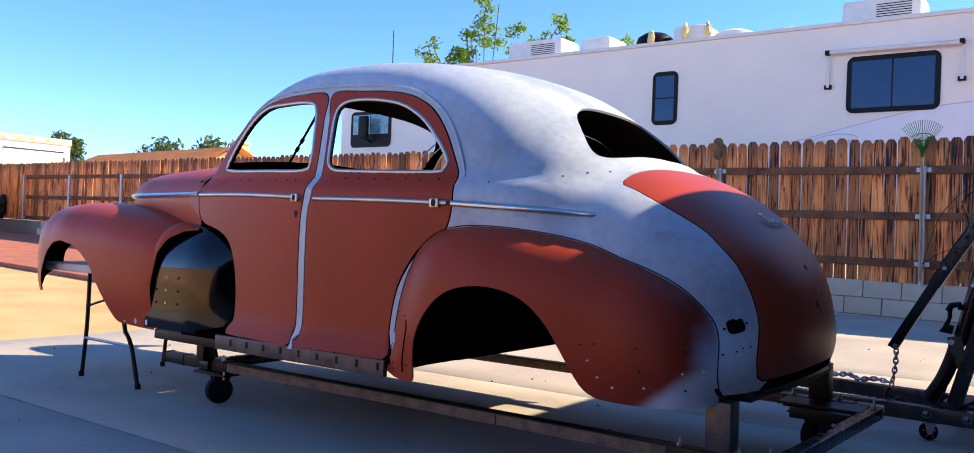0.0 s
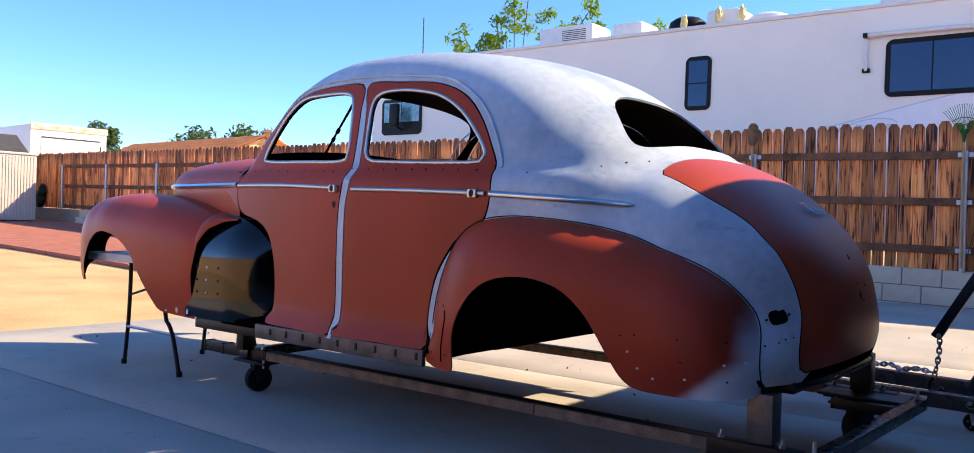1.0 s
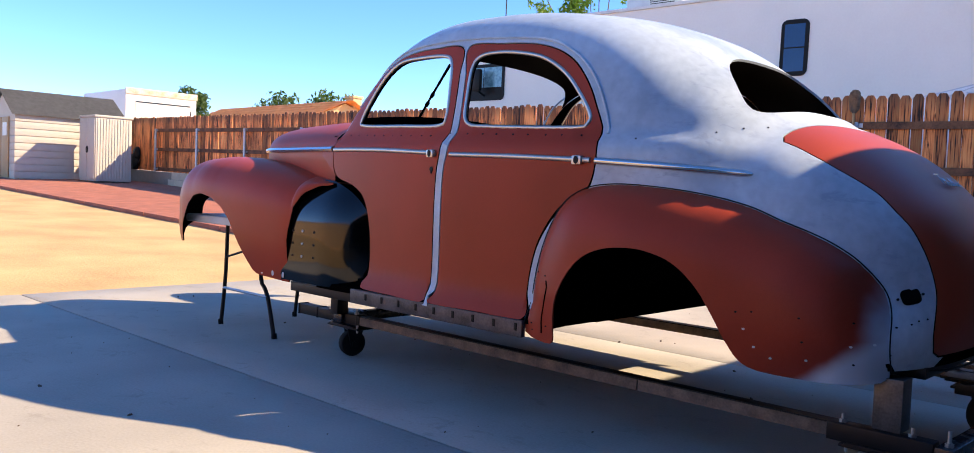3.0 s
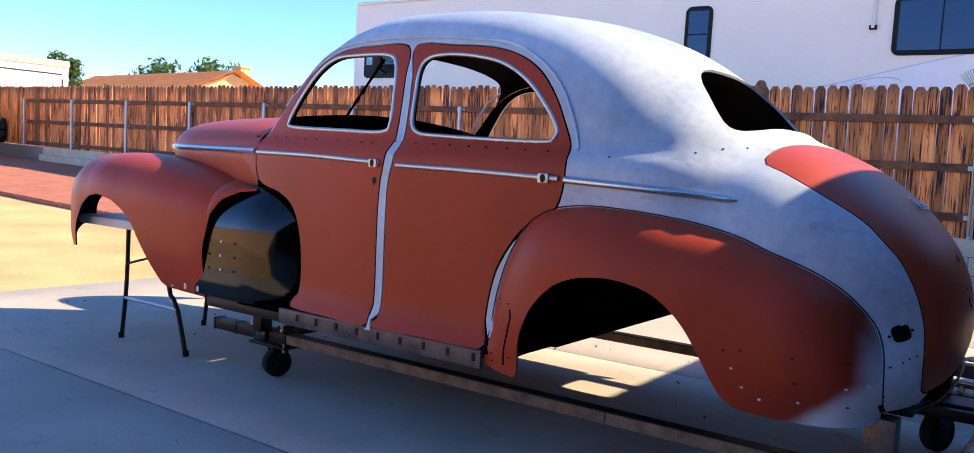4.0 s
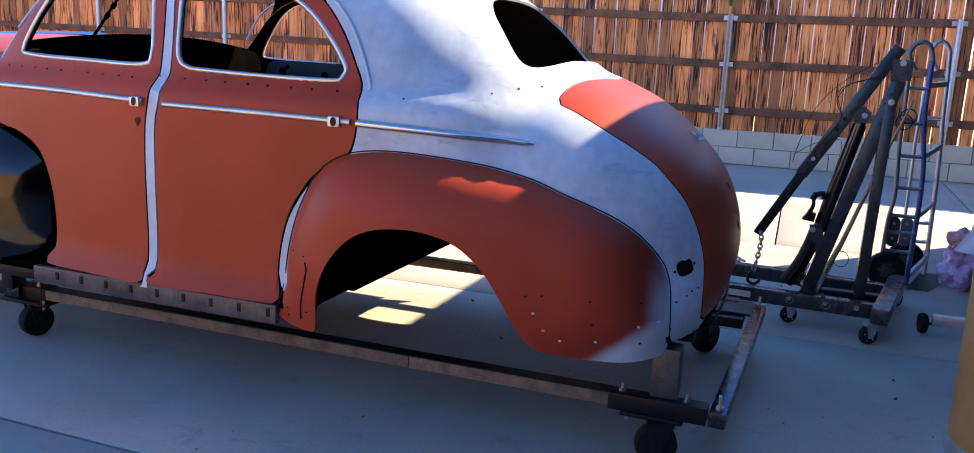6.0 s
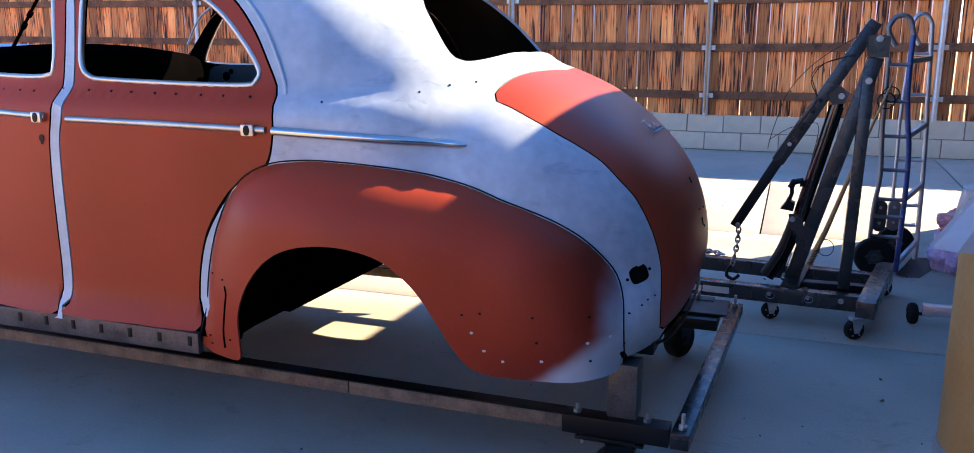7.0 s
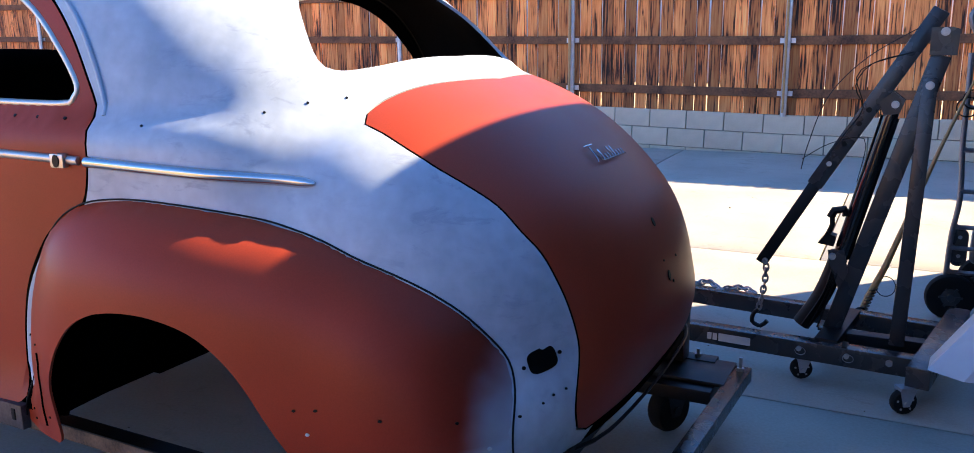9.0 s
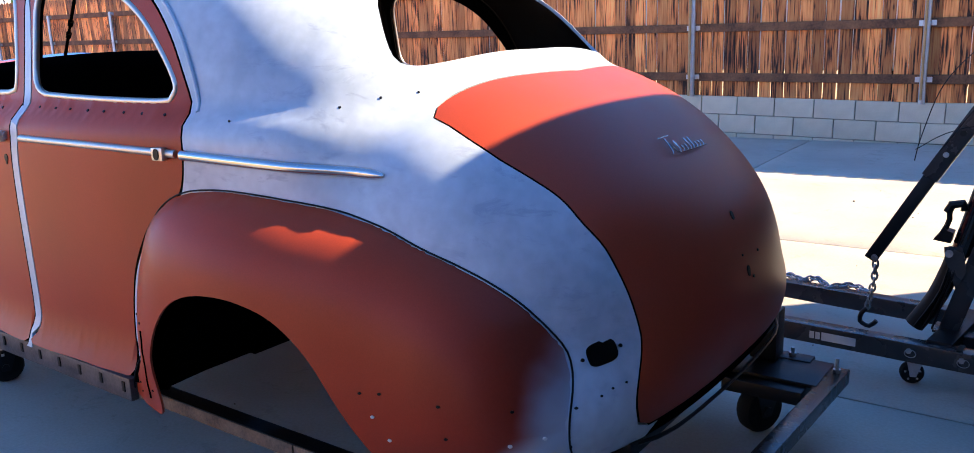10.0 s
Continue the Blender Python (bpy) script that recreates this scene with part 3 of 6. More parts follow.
# wheelhouse: a black barrel inside the arch, arch shade in its colour, open to the road, with a ragged lower edge
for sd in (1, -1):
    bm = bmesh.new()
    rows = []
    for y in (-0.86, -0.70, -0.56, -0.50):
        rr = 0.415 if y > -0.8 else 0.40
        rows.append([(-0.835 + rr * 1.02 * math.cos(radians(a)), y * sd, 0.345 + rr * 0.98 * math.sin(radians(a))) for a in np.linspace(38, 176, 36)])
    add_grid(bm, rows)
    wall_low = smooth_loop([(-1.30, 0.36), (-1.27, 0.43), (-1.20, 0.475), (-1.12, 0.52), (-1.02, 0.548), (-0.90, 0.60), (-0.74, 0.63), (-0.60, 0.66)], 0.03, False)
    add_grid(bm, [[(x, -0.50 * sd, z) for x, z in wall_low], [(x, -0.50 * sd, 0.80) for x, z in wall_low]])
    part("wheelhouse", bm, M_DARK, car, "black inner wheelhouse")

# front fender: crown sections along the car
FF_X = (-4.43, -4.40, -4.33, -4.20, -4.0, -3.6, -3.2, -2.95, -2.70)
FF_TOP = (0.80, 0.885, 0.965, 1.025, 1.050, 1.045, 1.005, 0.962, 0.902)
FF_W = (0.62, 0.72, 0.81, 0.875, 0.910, 0.925, 0.920, 0.900, 0.812)
FB_X = (-4.43, -4.36, -4.28, -4.19, -4.165, -4.13, -4.06, -3.97, -3.87, -3.74, -3.63, -3.53, -3.45, -3.38, -3.33, -3.28, -3.15, -2.992, -2.985, -2.968, -2.93, -2.87, -2.78, -2.70)
FB_Z = (0.64, 0.54, 0.495, 0.50, 0.54, 0.64, 0.74, 0.795, 0.810, 0.79, 0.745, 0.675, 0.575, 0.47, 0.405, 0.383, 0.376, 0.368, 0.45, 0.62, 0.77, 0.845, 0.885, 0.895)


def fender_front(mirror):
    bm = bmesh.new()
    s = -1 if mirror else 1
    xs = sorted({round(float(x), 4) for x in np.concatenate([np.linspace(-4.43, -4.25, 12), np.linspace(-4.22, -4.12, 10), np.linspace(-4.1, -3.4, 30),
                 np.linspace(-3.38, -3.0, 14), np.linspace(-2.995, -2.93, 9), np.linspace(-2.91, -2.70, 9)])})
    for thick, mat in ((0.0, 0), (0.008, 1)):
        rows = []
        for x in xs:
            zc, w = curve(FF_X, FF_TOP, x) - thick, curve(FF_X, FF_W, x) - thick
            zb = float(np.interp(x, FB_X, FB_Z))
            yi = min(0.56, w - 0.12)
            zs = max(zc - 0.26, zb + 0.01)
            row = []
            for a in np.linspace(0, 90, 15):
                c, sn = math.cos(radians(a)), math.sin(radians(a))
                row.append((x, -(yi + (w - yi) * sn ** 0.85) * s, zs + (zc - zs) * c ** 0.8 - 0.02 * (1 - sn) ** 2))
            for k in np.linspace(0, 1, 12)[1:]:
                z = zs + (zb - zs) * k
                row.append((x, -(w - 0.05 * ramp(0.62 - z, 0, 0.3)) * s, z))
            rows.append(row)
        add_grid(bm, rows, mat)
    return bm


for mirror in (False, True):
    part("front_fender", fender_front(mirror), [M_RED, M_DARK], car, "red oxide primer front fender")

# hood
HD_X = (-4.24, -4.21, -4.14, -4.02, -3.88, -3.74, -3.60, -3.3, -3.0, -2.74)
HD_Z = (1.060, 1.135, 1.185, 1.218, 1.238, 1.250, 1.258, 1.270, 1.274, 1.262)
HD_W = (0.06, 0.11, 0.19, 0.32, 0.45, 0.545, 0.605, 0.675, 0.735, 0.787)


def hood_at(x, k):
    w, zt = curve(HD_X, HD_W, x), curve(HD_X, HD_Z, x)
    if k < 0.3:
        t = k / 0.3
        return x, -(w - 0.035 * (1 - t)), 0.80 + (1.055 - 0.80) * t
    a = radians(90 * (k - 0.3) / 0.7)
    return x, -w * math.cos(a) ** 0.75, 1.055 + (zt - 1.055) * math.sin(a) ** 0.8


bm = bmesh.new()
xs = np.concatenate([np.linspace(-4.24, -4.0, 12), np.linspace(-3.97, -2.745, 32)])
for thick, mat in ((0, 0), (0.01, 1)):
    rows = []
    for x in xs:
        near = [hood_at(x, k) for k in np.linspace(0, 1, 26)]
        rows.append([(a, b * (1 - thick), c - thick) for a, b, c in near] + [(a, -b * (1 - thick), c - thick) for a, b, c in near[-2::-1]])
    add_grid(bm, rows, mat)
hood = part("hood", bm, [M_RED, M_DARK], car, "red oxide primer hood")
for s in (1, -1):
    bm = bmesh.new()
    add_tube(bm, [(x, -(curve(HD_X, HD_W, x) + 0.003) * s, 1.082 - 0.004 * (x + 3.7)) for x in np.linspace(-3.75, -2.735, 20)], 0.017, 8, flat=0.9)
    part("hood_moulding", bm, M_CHROME, hood, "bright chrome spear moulding")
bm = bmesh.new()
add_tube(bm, [(x, 0, curve(HD_X, HD_Z, x) + 0.004) for x in np.linspace(-4.18, -2.80, 20)], [0.006] + [0.013] * 18 + [0.008], 8)
part("hood_centre_moulding", bm, M_CHROME, hood, "chrome centre strip")

# splash panel behind the front wheel, sills, floor and firewall
SPL = [(-3.06, 0.375), (-3.055, 0.60), (-3.035, 0.78), (-2.97, 0.875), (-2.85, 0.918), (-2.71, 0.910), (-2.57, 0.86), (-2.485, 0.77), (-2.443, 0.63), (-2.43, 0.52), (-2.43, 0.385)]


def splash_at(x, z):
    """A rounded pontoon: flat to the side, rolling back at its top and its rear edge."""
    roll, top, low = max(x + 2.78, 0.0) / 0.34, max(z - 0.52, 0.0) / 0.36, max(0.52 - z, 0.0)
    return x, -0.886 + 0.16 * min(roll, 1.06) ** 3.2 + 0.075 * top ** 3.6 + 0.7 * low ** 2 + 0.05 * (x + 2.84) ** 2, z


for mirror in (False, True):
    bm = bmesh.new()
    add_panel(bm, smooth_loop(SPL, 0.02, False) + [(x, 0.382) for x in np.linspace(-2.46, -3.03, 26)], [], splash_at, 0.017, 0.005, mirror, rim_mat=1)
    part("splash_panel", bm, [M_SPLASH, M_DARK], car, "gloss black splash panel with bolt holes")
    s = -1 if mirror else 1
    bm = bmesh.new()
    add_box(bm, (-2.42, -0.885 * s - 0.012, 0.335), (-1.325, -0.885 * s + 0.012, 0.402), None, 0.004)
    sill = part("sill", bm, M_ROCKER, car, "bare dark steel sill with slots")
    bm = bmesh.new()
    add_box(bm, (-3.0, -0.80 * s - 0.05, 0.325), (-2.40, -0.80 * s + 0.05, 0.375), None, 0.006)
    part("frame_rail", bm, M_FRAME, car)
# floor panels carry the underbody shade in their near-black colour
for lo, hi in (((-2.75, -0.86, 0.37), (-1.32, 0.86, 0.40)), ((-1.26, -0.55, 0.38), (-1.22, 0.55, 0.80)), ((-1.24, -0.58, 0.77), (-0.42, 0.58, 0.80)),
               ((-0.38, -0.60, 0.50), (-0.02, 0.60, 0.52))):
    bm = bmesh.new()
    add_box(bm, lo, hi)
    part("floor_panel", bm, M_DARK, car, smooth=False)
# near-black colour of firewall and dashboard stands in for cabin shade
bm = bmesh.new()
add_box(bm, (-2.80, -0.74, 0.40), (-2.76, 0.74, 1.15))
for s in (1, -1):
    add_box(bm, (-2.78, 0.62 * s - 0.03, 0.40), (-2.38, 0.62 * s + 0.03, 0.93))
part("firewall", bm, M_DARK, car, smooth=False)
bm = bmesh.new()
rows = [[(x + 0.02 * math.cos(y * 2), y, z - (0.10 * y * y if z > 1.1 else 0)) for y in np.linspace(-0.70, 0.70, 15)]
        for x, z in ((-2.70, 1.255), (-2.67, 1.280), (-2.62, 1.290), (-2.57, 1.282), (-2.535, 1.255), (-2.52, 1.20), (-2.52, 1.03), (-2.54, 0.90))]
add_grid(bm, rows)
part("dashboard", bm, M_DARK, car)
bm = bmesh.new()
add_tube(bm, [(-2.86, -0.166, 1.21), (-2.63, -0.226, 1.40), (-2.44, -0.275, 1.553)], [0.008, 0.006, 0.008], 8)
for k in (0.42, 0.55):
    p = Vector((-2.86, -0.166, 1.21)).lerp(Vector((-2.44, -0.275, 1.553)), k)
    add_rod(bm, p, p + Vector((0.02, -0.005, 0.016)), 0.011, seg=8)
part("windscreen_rod", bm, M_DARK, car, "thin black rod across the open windscreen")
bm = bmesh.new()
add_rod(bm, (-2.70, -0.52, 1.17), (-2.70, -0.52, 1.205), 0.012, seg=10)
add_tube(bm, [(-2.70, -0.52, 1.20), (-2.66, -0.50, 1.225), (-2.62, -0.47, 1.222)], 0.006, 6)
part("wiper_pivot", bm, M_FRAME, car)


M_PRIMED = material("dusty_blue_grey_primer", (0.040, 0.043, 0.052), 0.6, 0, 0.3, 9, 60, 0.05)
bm = bmesh.new()
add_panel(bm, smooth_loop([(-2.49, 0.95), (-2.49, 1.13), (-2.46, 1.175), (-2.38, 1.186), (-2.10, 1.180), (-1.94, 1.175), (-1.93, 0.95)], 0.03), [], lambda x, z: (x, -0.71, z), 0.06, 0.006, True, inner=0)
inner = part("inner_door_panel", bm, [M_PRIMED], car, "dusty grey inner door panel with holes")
for x, z, r in ((-2.38, 1.13, 0.022), (-2.37, 1.08, 0.010), (-2.42, 1.09, 0.007), (-2.34, 1.09, 0.007), (-2.35, 1.155, 0.012), (-2.12, 1.12, 0.020)):
    bm = bmesh.new()
    add_rod(bm, (x, 0.700, z), (x, 0.712, z), r, seg=14)
    part("panel_hole", bm, M_DARK, inner)


# ---- ground ----
def ground_z(x, y):
    return float(0.14 * ramp(y, 1.5, 7.0) + 0.030 * max(0.0, -(x + 6.2)) * (1 - 0.6 * ramp(-x, 20, 60)))


bm = bmesh.new()
gx = [-400, -200, -90, -60, *np.arange(-46, 6.1, 1.0), 9, 16, 40, 120, 400]
gy = [-300, -90, -30, -14, *np.arange(-9, 12.1, 0.75), 16, 24, 40, 80, 200, 500]
add_grid(bm, [[(x, y, ground_z(max(x, -60), min(y, 12)) - 0.02 + (0.012 * noise.noise((x * 0.7, y * 0.7, 0)) if x < -6.5 else -0.03)) for x in gx] for y in gy])
tagged(mesh_ob("ground", bm, M_SAND), "pale tan desert sand", "ground", kind="structure")
drive = thing("driveway", "concrete driveway slabs with dark joints", "driveway", kind="structure")
JY = (-5.6, -3.45, -1.30, 0.905, 2.99, 4.97, 6.86)
JX = [(-1.2, 2.35), (-5.78, 2.35), (-5.78, 2.35), (-5.78, 2.35), (-5.78, -2.9, 0.19, 3.3, 7.4), (-5.78, -4.9, -1.60, 1.75, 4.6, 7.4)]
bm = bmesh.new()
add_grid(bm, [[(x, y, ground_z(x, y) - 0.045) for x in np.linspace(-5.77, 7.39, 16)] for y in np.linspace(JY[1], JY[-1], 40)])
part("joint_bed", bm, M_JOINT, drive)
for j in range(len(JY) - 1):
    for i in range(len(JX[j]) - 1):
        x0, x1, y0, y1 = JX[j][i] + 0.006, JX[j][i + 1] - 0.006, JY[j] + 0.006, JY[j + 1] - 0.006
        bm = bmesh.new()
        rows = []
        for y, d in [(y0, 0.07), (y0, 0.004), *((y, 0) for y in np.linspace(y0 + 0.006, y1 - 0.006, 9)), (y1, 0.004), (y1, 0.07)]:
            rows.append([(x, y, ground_z(x, y) - max(d, e)) for x, e in [(x0, 0.07), (x0, 0.004), *((x, 0) for x in np.linspace(x0 + 0.006, x1 - 0.006, 13)), (x1, 0.004), (x1, 0.07)]])
        add_grid(bm, rows)
        part("slab", bm, M_CONCRETE, drive)

rg = random.Random(11)
bm = bmesh.new()
for _ in range(150):
    x, y = rg.uniform(-5.2, 2.2), rg.uniform(-3.2, 4.6)
    r = rg.choice((0.002, 0.003, 0.003, 0.004, 0.007))
    bmesh.ops.create_icosphere(bm, subdivisions=1, radius=r, matrix=Matrix.Translation((x, y, ground_z(x, y) + r * 0.4)) @ Euler((rg.random(), rg.random(), rg.random() * 6)).to_matrix().to_4x4() @ Matrix.Diagonal((1.6, 1.0, 0.7, 1)))
tagged(mesh_ob("grit", bm, M_BARK), "scattered grit and bits of leaf on the concrete", "grit", kind="stuff")

# ---- fence on its block wall ----
FY = 6.99


def wall_top(x):
    return 0.53 + 0.021 * max(0.0, -(x + 0.6))


def fence_top(x):
    return 2.17 + 0.0135 * max(0.0, -(x + 0.6))


wall = thing("block_wall", "low grey block wall under the fence", "wall", kind="structure")
bm = bmesh.new()
add_grid(bm, [[(x, FY + dy, z) for dy, z in ((0.02, -0.2), (0.02, wall_top(x) - 0.012), (0.17, wall_top(x) - 0.012), (0.17, -0.2))] for x in np.arange(-27.0, 12.1, 1.0)])
part("mortar", bm, M_MORTAR, wall)
fence = thing("fence", "weathered brown cedar picket fence on metal posts", "fence", kind="structure")
for k in range(-4, 11):
    bm = bmesh.new()
    x = -0.615 - 2.33 * k
    add_rod(bm, (x, FY - 0.05, wall_top(x) - 0.012), (x, FY - 0.05, fence_top(x) - 0.33), 0.031, seg=12)
    part("post", bm, M_ZINC, fence)

# ---- the house whose eave shades the car's tail ----
# unseen; the garage is added and kept dark to darken the boot lid
house = thing("house", "unseen house with a deep eave and an added dark garage", "house")
M_SOFFIT = material("darkened_brown_boards", (0.035, 0.025, 0.018), 0.85, 0, 0.25, 4, 60, 0.2)
for lo, hi, name in (((1.75, 0.6, -0.1), (1.95, 3.9, 2.24), "wall"), ((1.75, -14, -0.1), (1.95, -9.5, 2.24), "wall"), ((8.2, -14, -0.1), (8.4, 3.9, 2.24), "wall"), ((1.95, 3.7, -0.1), (8.2, 3.9, 2.24), "wall"),
                     ((1.95, -14, -0.1), (8.2, -13.8, 2.24), "wall"), ((1.75, -9.5, 2.05), (1.95, 0.6, 2.24), "door_lintel")):
    bm = bmesh.new()
    add_box(bm, lo, hi)
    part(name, bm, M_SOFFIT, house, smooth=False)
bm = bmesh.new()
add_box(bm, (1.03, -14, 2.26), (9.6, 4.02, 2.40))
part("roof", bm, M_TILE, house, smooth=False)
bm = bmesh.new()
add_box(bm, (1.05, -13.98, 2.242), (9.58, 4.0, 2.258))
part("soffit", bm, M_SOFFIT, house, smooth=False)
# added dark floor, so less light bounces onto the boot lid
bm = bmesh.new()
add_box(bm, (2.36, -13.8, -0.04), (8.2, 3.7, 0.0))
part("garage_floor", bm, material("darkened_garage_floor", (0.05, 0.047, 0.045), 0.8), house, smooth=False)
# unseen stuccoed wall behind the camera, in full sun, added as a warm reflector
yard = thing("bounce_wall", "unseen tan stucco wall added to bounce sun onto the car doors", "wall", kind="structure")
bm = bmesh.new()
add_box(bm, (-18, -9.3, -0.1), (0.9, -9.1, 2.0))
part("wall_panel", bm, M_BOUNCE, yard, smooth=False)
bm = bmesh.new()
add_box(bm, (-18.05, -9.36, 2.0), (0.95, -9.04, 2.08), None, 0.01)
part("coping", bm, M_STUCCO, yard)


# ---- dolly under the car ----
M_BAR = material("worn_black_bar", (0.014, 0.015, 0.018), 0.27, 0, 0.35, 14, 160, 0.06)
M_POST = material("greasy_bare_steel", (0.11, 0.105, 0.10), 0.42, 0.6, 0.5, 9, 120, 0.08)
dolly = thing("dolly", "home-made steel body dolly on casters under the car", "dolly")
RAIL_Z = 0.195
for s in (1, -1):
    for x0, x1 in ((-2.72, -0.93), (-0.926, -0.20)):
        bm = bmesh.new()
        add_beam(bm, (x0, -0.652 * s, RAIL_Z), (x1, -0.652 * s, RAIL_Z), 0.050, 0.042)
        part("rail", bm, M_RUST, dolly, "rusty square rail")
    bm = bmesh.new()
    add_box(bm, (-2.72, -0.652 * s - 0.0245, RAIL_Z + 0.0215), (-0.21, -0.652 * s + 0.030, RAIL_Z + 0.026))
    part("rail_cap", bm, M_FRAME, dolly, "black angle along the rail")
    bm = bmesh.new()
    add_beam(bm, (-3.17, -0.652 * s, RAIL_Z), (-2.62, -0.652 * s, RAIL_Z), 0.060, 0.054)
    part("sleeve", bm, M_FRAME, dolly, "black square sleeve")
    for x in (-3.16, -2.99, -2.64):
        bm = bmesh.new()
        add_box(bm, (x - 0.006, -0.652 * s - 0.033, RAIL_Z - 0.030), (x + 0.006, -0.652 * s + 0.033, RAIL_Z + 0.030), None, 0.002)
        part("weld_band", bm, M_FRAME, dolly)
    bm = bmesh.new()
    add_beam(bm, (-0.215, -0.652 * s, RAIL_Z - 0.002), (0.095, -0.652 * s, RAIL_Z - 0.002), 0.062, 0.056)
    part("sleeve", bm, M_FRAME, dolly, "black square sleeve")
    bm = bmesh.new()
    add_beam(bm, (-2.765, -0.70 * s, 0.22), (-2.765, -0.70 * s, 0.335), 0.06, 0.07)
    part("upright", bm, M_FRAME, dolly, "black upright")
    bm = bmesh.new()
    add_beam(bm, (-0.045, -0.615 * s, 0.222), (-0.045, -0.615 * s, 0.385), 0.085, 0.085)
    part("upright", bm, M_POST if s == 1 else M_FRAME, dolly, "bare steel upright" if s == 1 else "black upright")
    for x, y, w in ((-2.73, -0.64, 0.13), (-0.075, -0.62, 0.10)):
        bm = bmesh.new()
        add_box(bm, (x - w, y * s - 0.065, 0.150), (x + w, y * s + 0.065, 0.160), None, 0.003)
        add_box(bm, (x - w * 0.8, y * s - 0.075, 0.160), (x + w * 0.8, y * s + 0.030, 0.168), None, 0.002)
        part("plate", bm, M_FRAME, dolly)
        for b in (-1, 1):
            for c in (-1, 1):
                bm = bmesh.new()
                add_rod(bm, (x + (w - 0.02) * b, y * s + 0.05 * c, 0.135), (x + (w - 0.02) * b, y * s + 0.05 * c, 0.176), 0.006, seg=6)
                part("bolt", bm, M_STEEL, dolly)
    for x, y in ((-0.175, -0.652), (0.03, -0.652), (-2.9, -0.652), (-2.68, -0.652)):
        bm = bmesh.new()
        add_rod(bm, (x, y * s, 0.215), (x, y * s, 0.250), 0.006, seg=8)
        add_rod(bm, (x, y * s, 0.221), (x, y * s, 0.232), 0.012, seg=6)
        part("bolt", bm, M_STEEL, dolly)
for a, b, w in (((-2.78, -0.70, RAIL_Z), (-2.78, 0.70, RAIL_Z), 0.07), ((0.126, -0.69, RAIL_Z - 0.004), (0.188, 0.64, RAIL_Z - 0.004), 0.052)):
    bm = bmesh.new()
    add_beam(bm, a, b, w, 0.048, 0.004)
    part("crossbar", bm, M_BAR, dolly, "black painted crossbar")
for x, y in ((0.130, -0.652), (0.184, 0.595)):
    bm = bmesh.new()
    add_rod(bm, (x, y, 0.214), (x, y, 0.262), 0.006, seg=8)
    add_rod(bm, (x, y, 0.215), (x, y, 0.226), 0.013, seg=6)
    part("bolt", bm, M_STEEL, dolly)
bm = bmesh.new()
add_box(bm, (-0.19, 0.45, 0.205), (0.16, 0.66, 0.217), None, 0.002)
part("plate", bm, M_FRAME, dolly)
bm = bmesh.new()
add_box(bm, (-0.12, 0.40, 0.160), (0.13, 0.62, 0.204), None, 0.004)
part("bracket", bm, M_FRAME, dolly, "black welded bracket")


def caster(at, turn, r, w, parent, top, rivets=5, fork=None):
    """A swivel caster that stands on the ground."""
    x, y, z0 = at
    m = pose(x, y, z0, 0, 0, turn)
    bm = bmesh.new()
    prof = [(r * 0.35, -w / 2), (r * 0.9, -w / 2), (r, -w / 2 + w * 0.22), (r, w / 2 - w * 0.22), (r * 0.9, w / 2), (r * 0.35, w / 2)]
    add_lathe(bm, prof, m @ pose(0, 0, r, 90, 0, 0), 24)
    wheel = part("caster_wheel", bm, M_RUBBER, parent, "black rubber caster")
    bm = bmesh.new()
    for s in (-1, 1):
        vs = [[bm.verts.new(m @ Vector((px, s * (w / 2 + 0.006) + d, pz))) for px, pz in ((-r * 0.22, r * 0.72), (r * 0.26, r * 0.72), (r * 0.75, top - z0 - 0.004), (-r * 0.55, top - z0 - 0.004))] for d in (-0.002, 0.002)]
        bm.faces.new(vs[0])
        bm.faces.new(vs[1][::-1])
        for i in range(4):
            bm.faces.new((vs[0][i], vs[0][i - 1], vs[1][i - 1], vs[1][i]))
    add_box(bm, (-r * 0.5, -w / 2 - 0.008, top - z0 - 0.012), (r * 0.6, w / 2 + 0.008, top - z0), m)
    add_rod(bm, m @ Vector((0, -w / 2 - 0.014, r)), m @ Vector((0, w / 2 + 0.014, r)), r * 0.18, seg=8)
    part("caster_fork", bm, fork or M_ZINC, parent, "dark fork" if fork else "zinc fork")
    for k in range(rivets):
        bm = bmesh.new()
        c = Vector((r * 0.62 * math.cos(k * 1.2566 + 0.4), 0, r + r * 0.62 * math.sin(k * 1.2566 + 0.4)))
        add_rod(bm, m @ (c + Vector((0, -w / 2 - 0.001, 0))), m @ (c + Vector((0, w / 2 + 0.001, 0))), r * 0.10, seg=8)
        part("wheel_rivet", bm, M_STEEL, wheel)


caster((-2.712, -0.650, 0), 70, 0.068, 0.058, dolly, 0.150, 0, M_FRAME)
caster((-2.77, 0.604, 0), 60, 0.068, 0.055, dolly, 0.150, 0, M_FRAME)
caster((-0.055, -0.66, 0), 15, 0.068, 0.050, dolly, 0.150, 0, M_FRAME)
caster((-0.028, 0.505, 0), 62, 0.080, 0.055, dolly, 0.160, 0, M_FRAME)

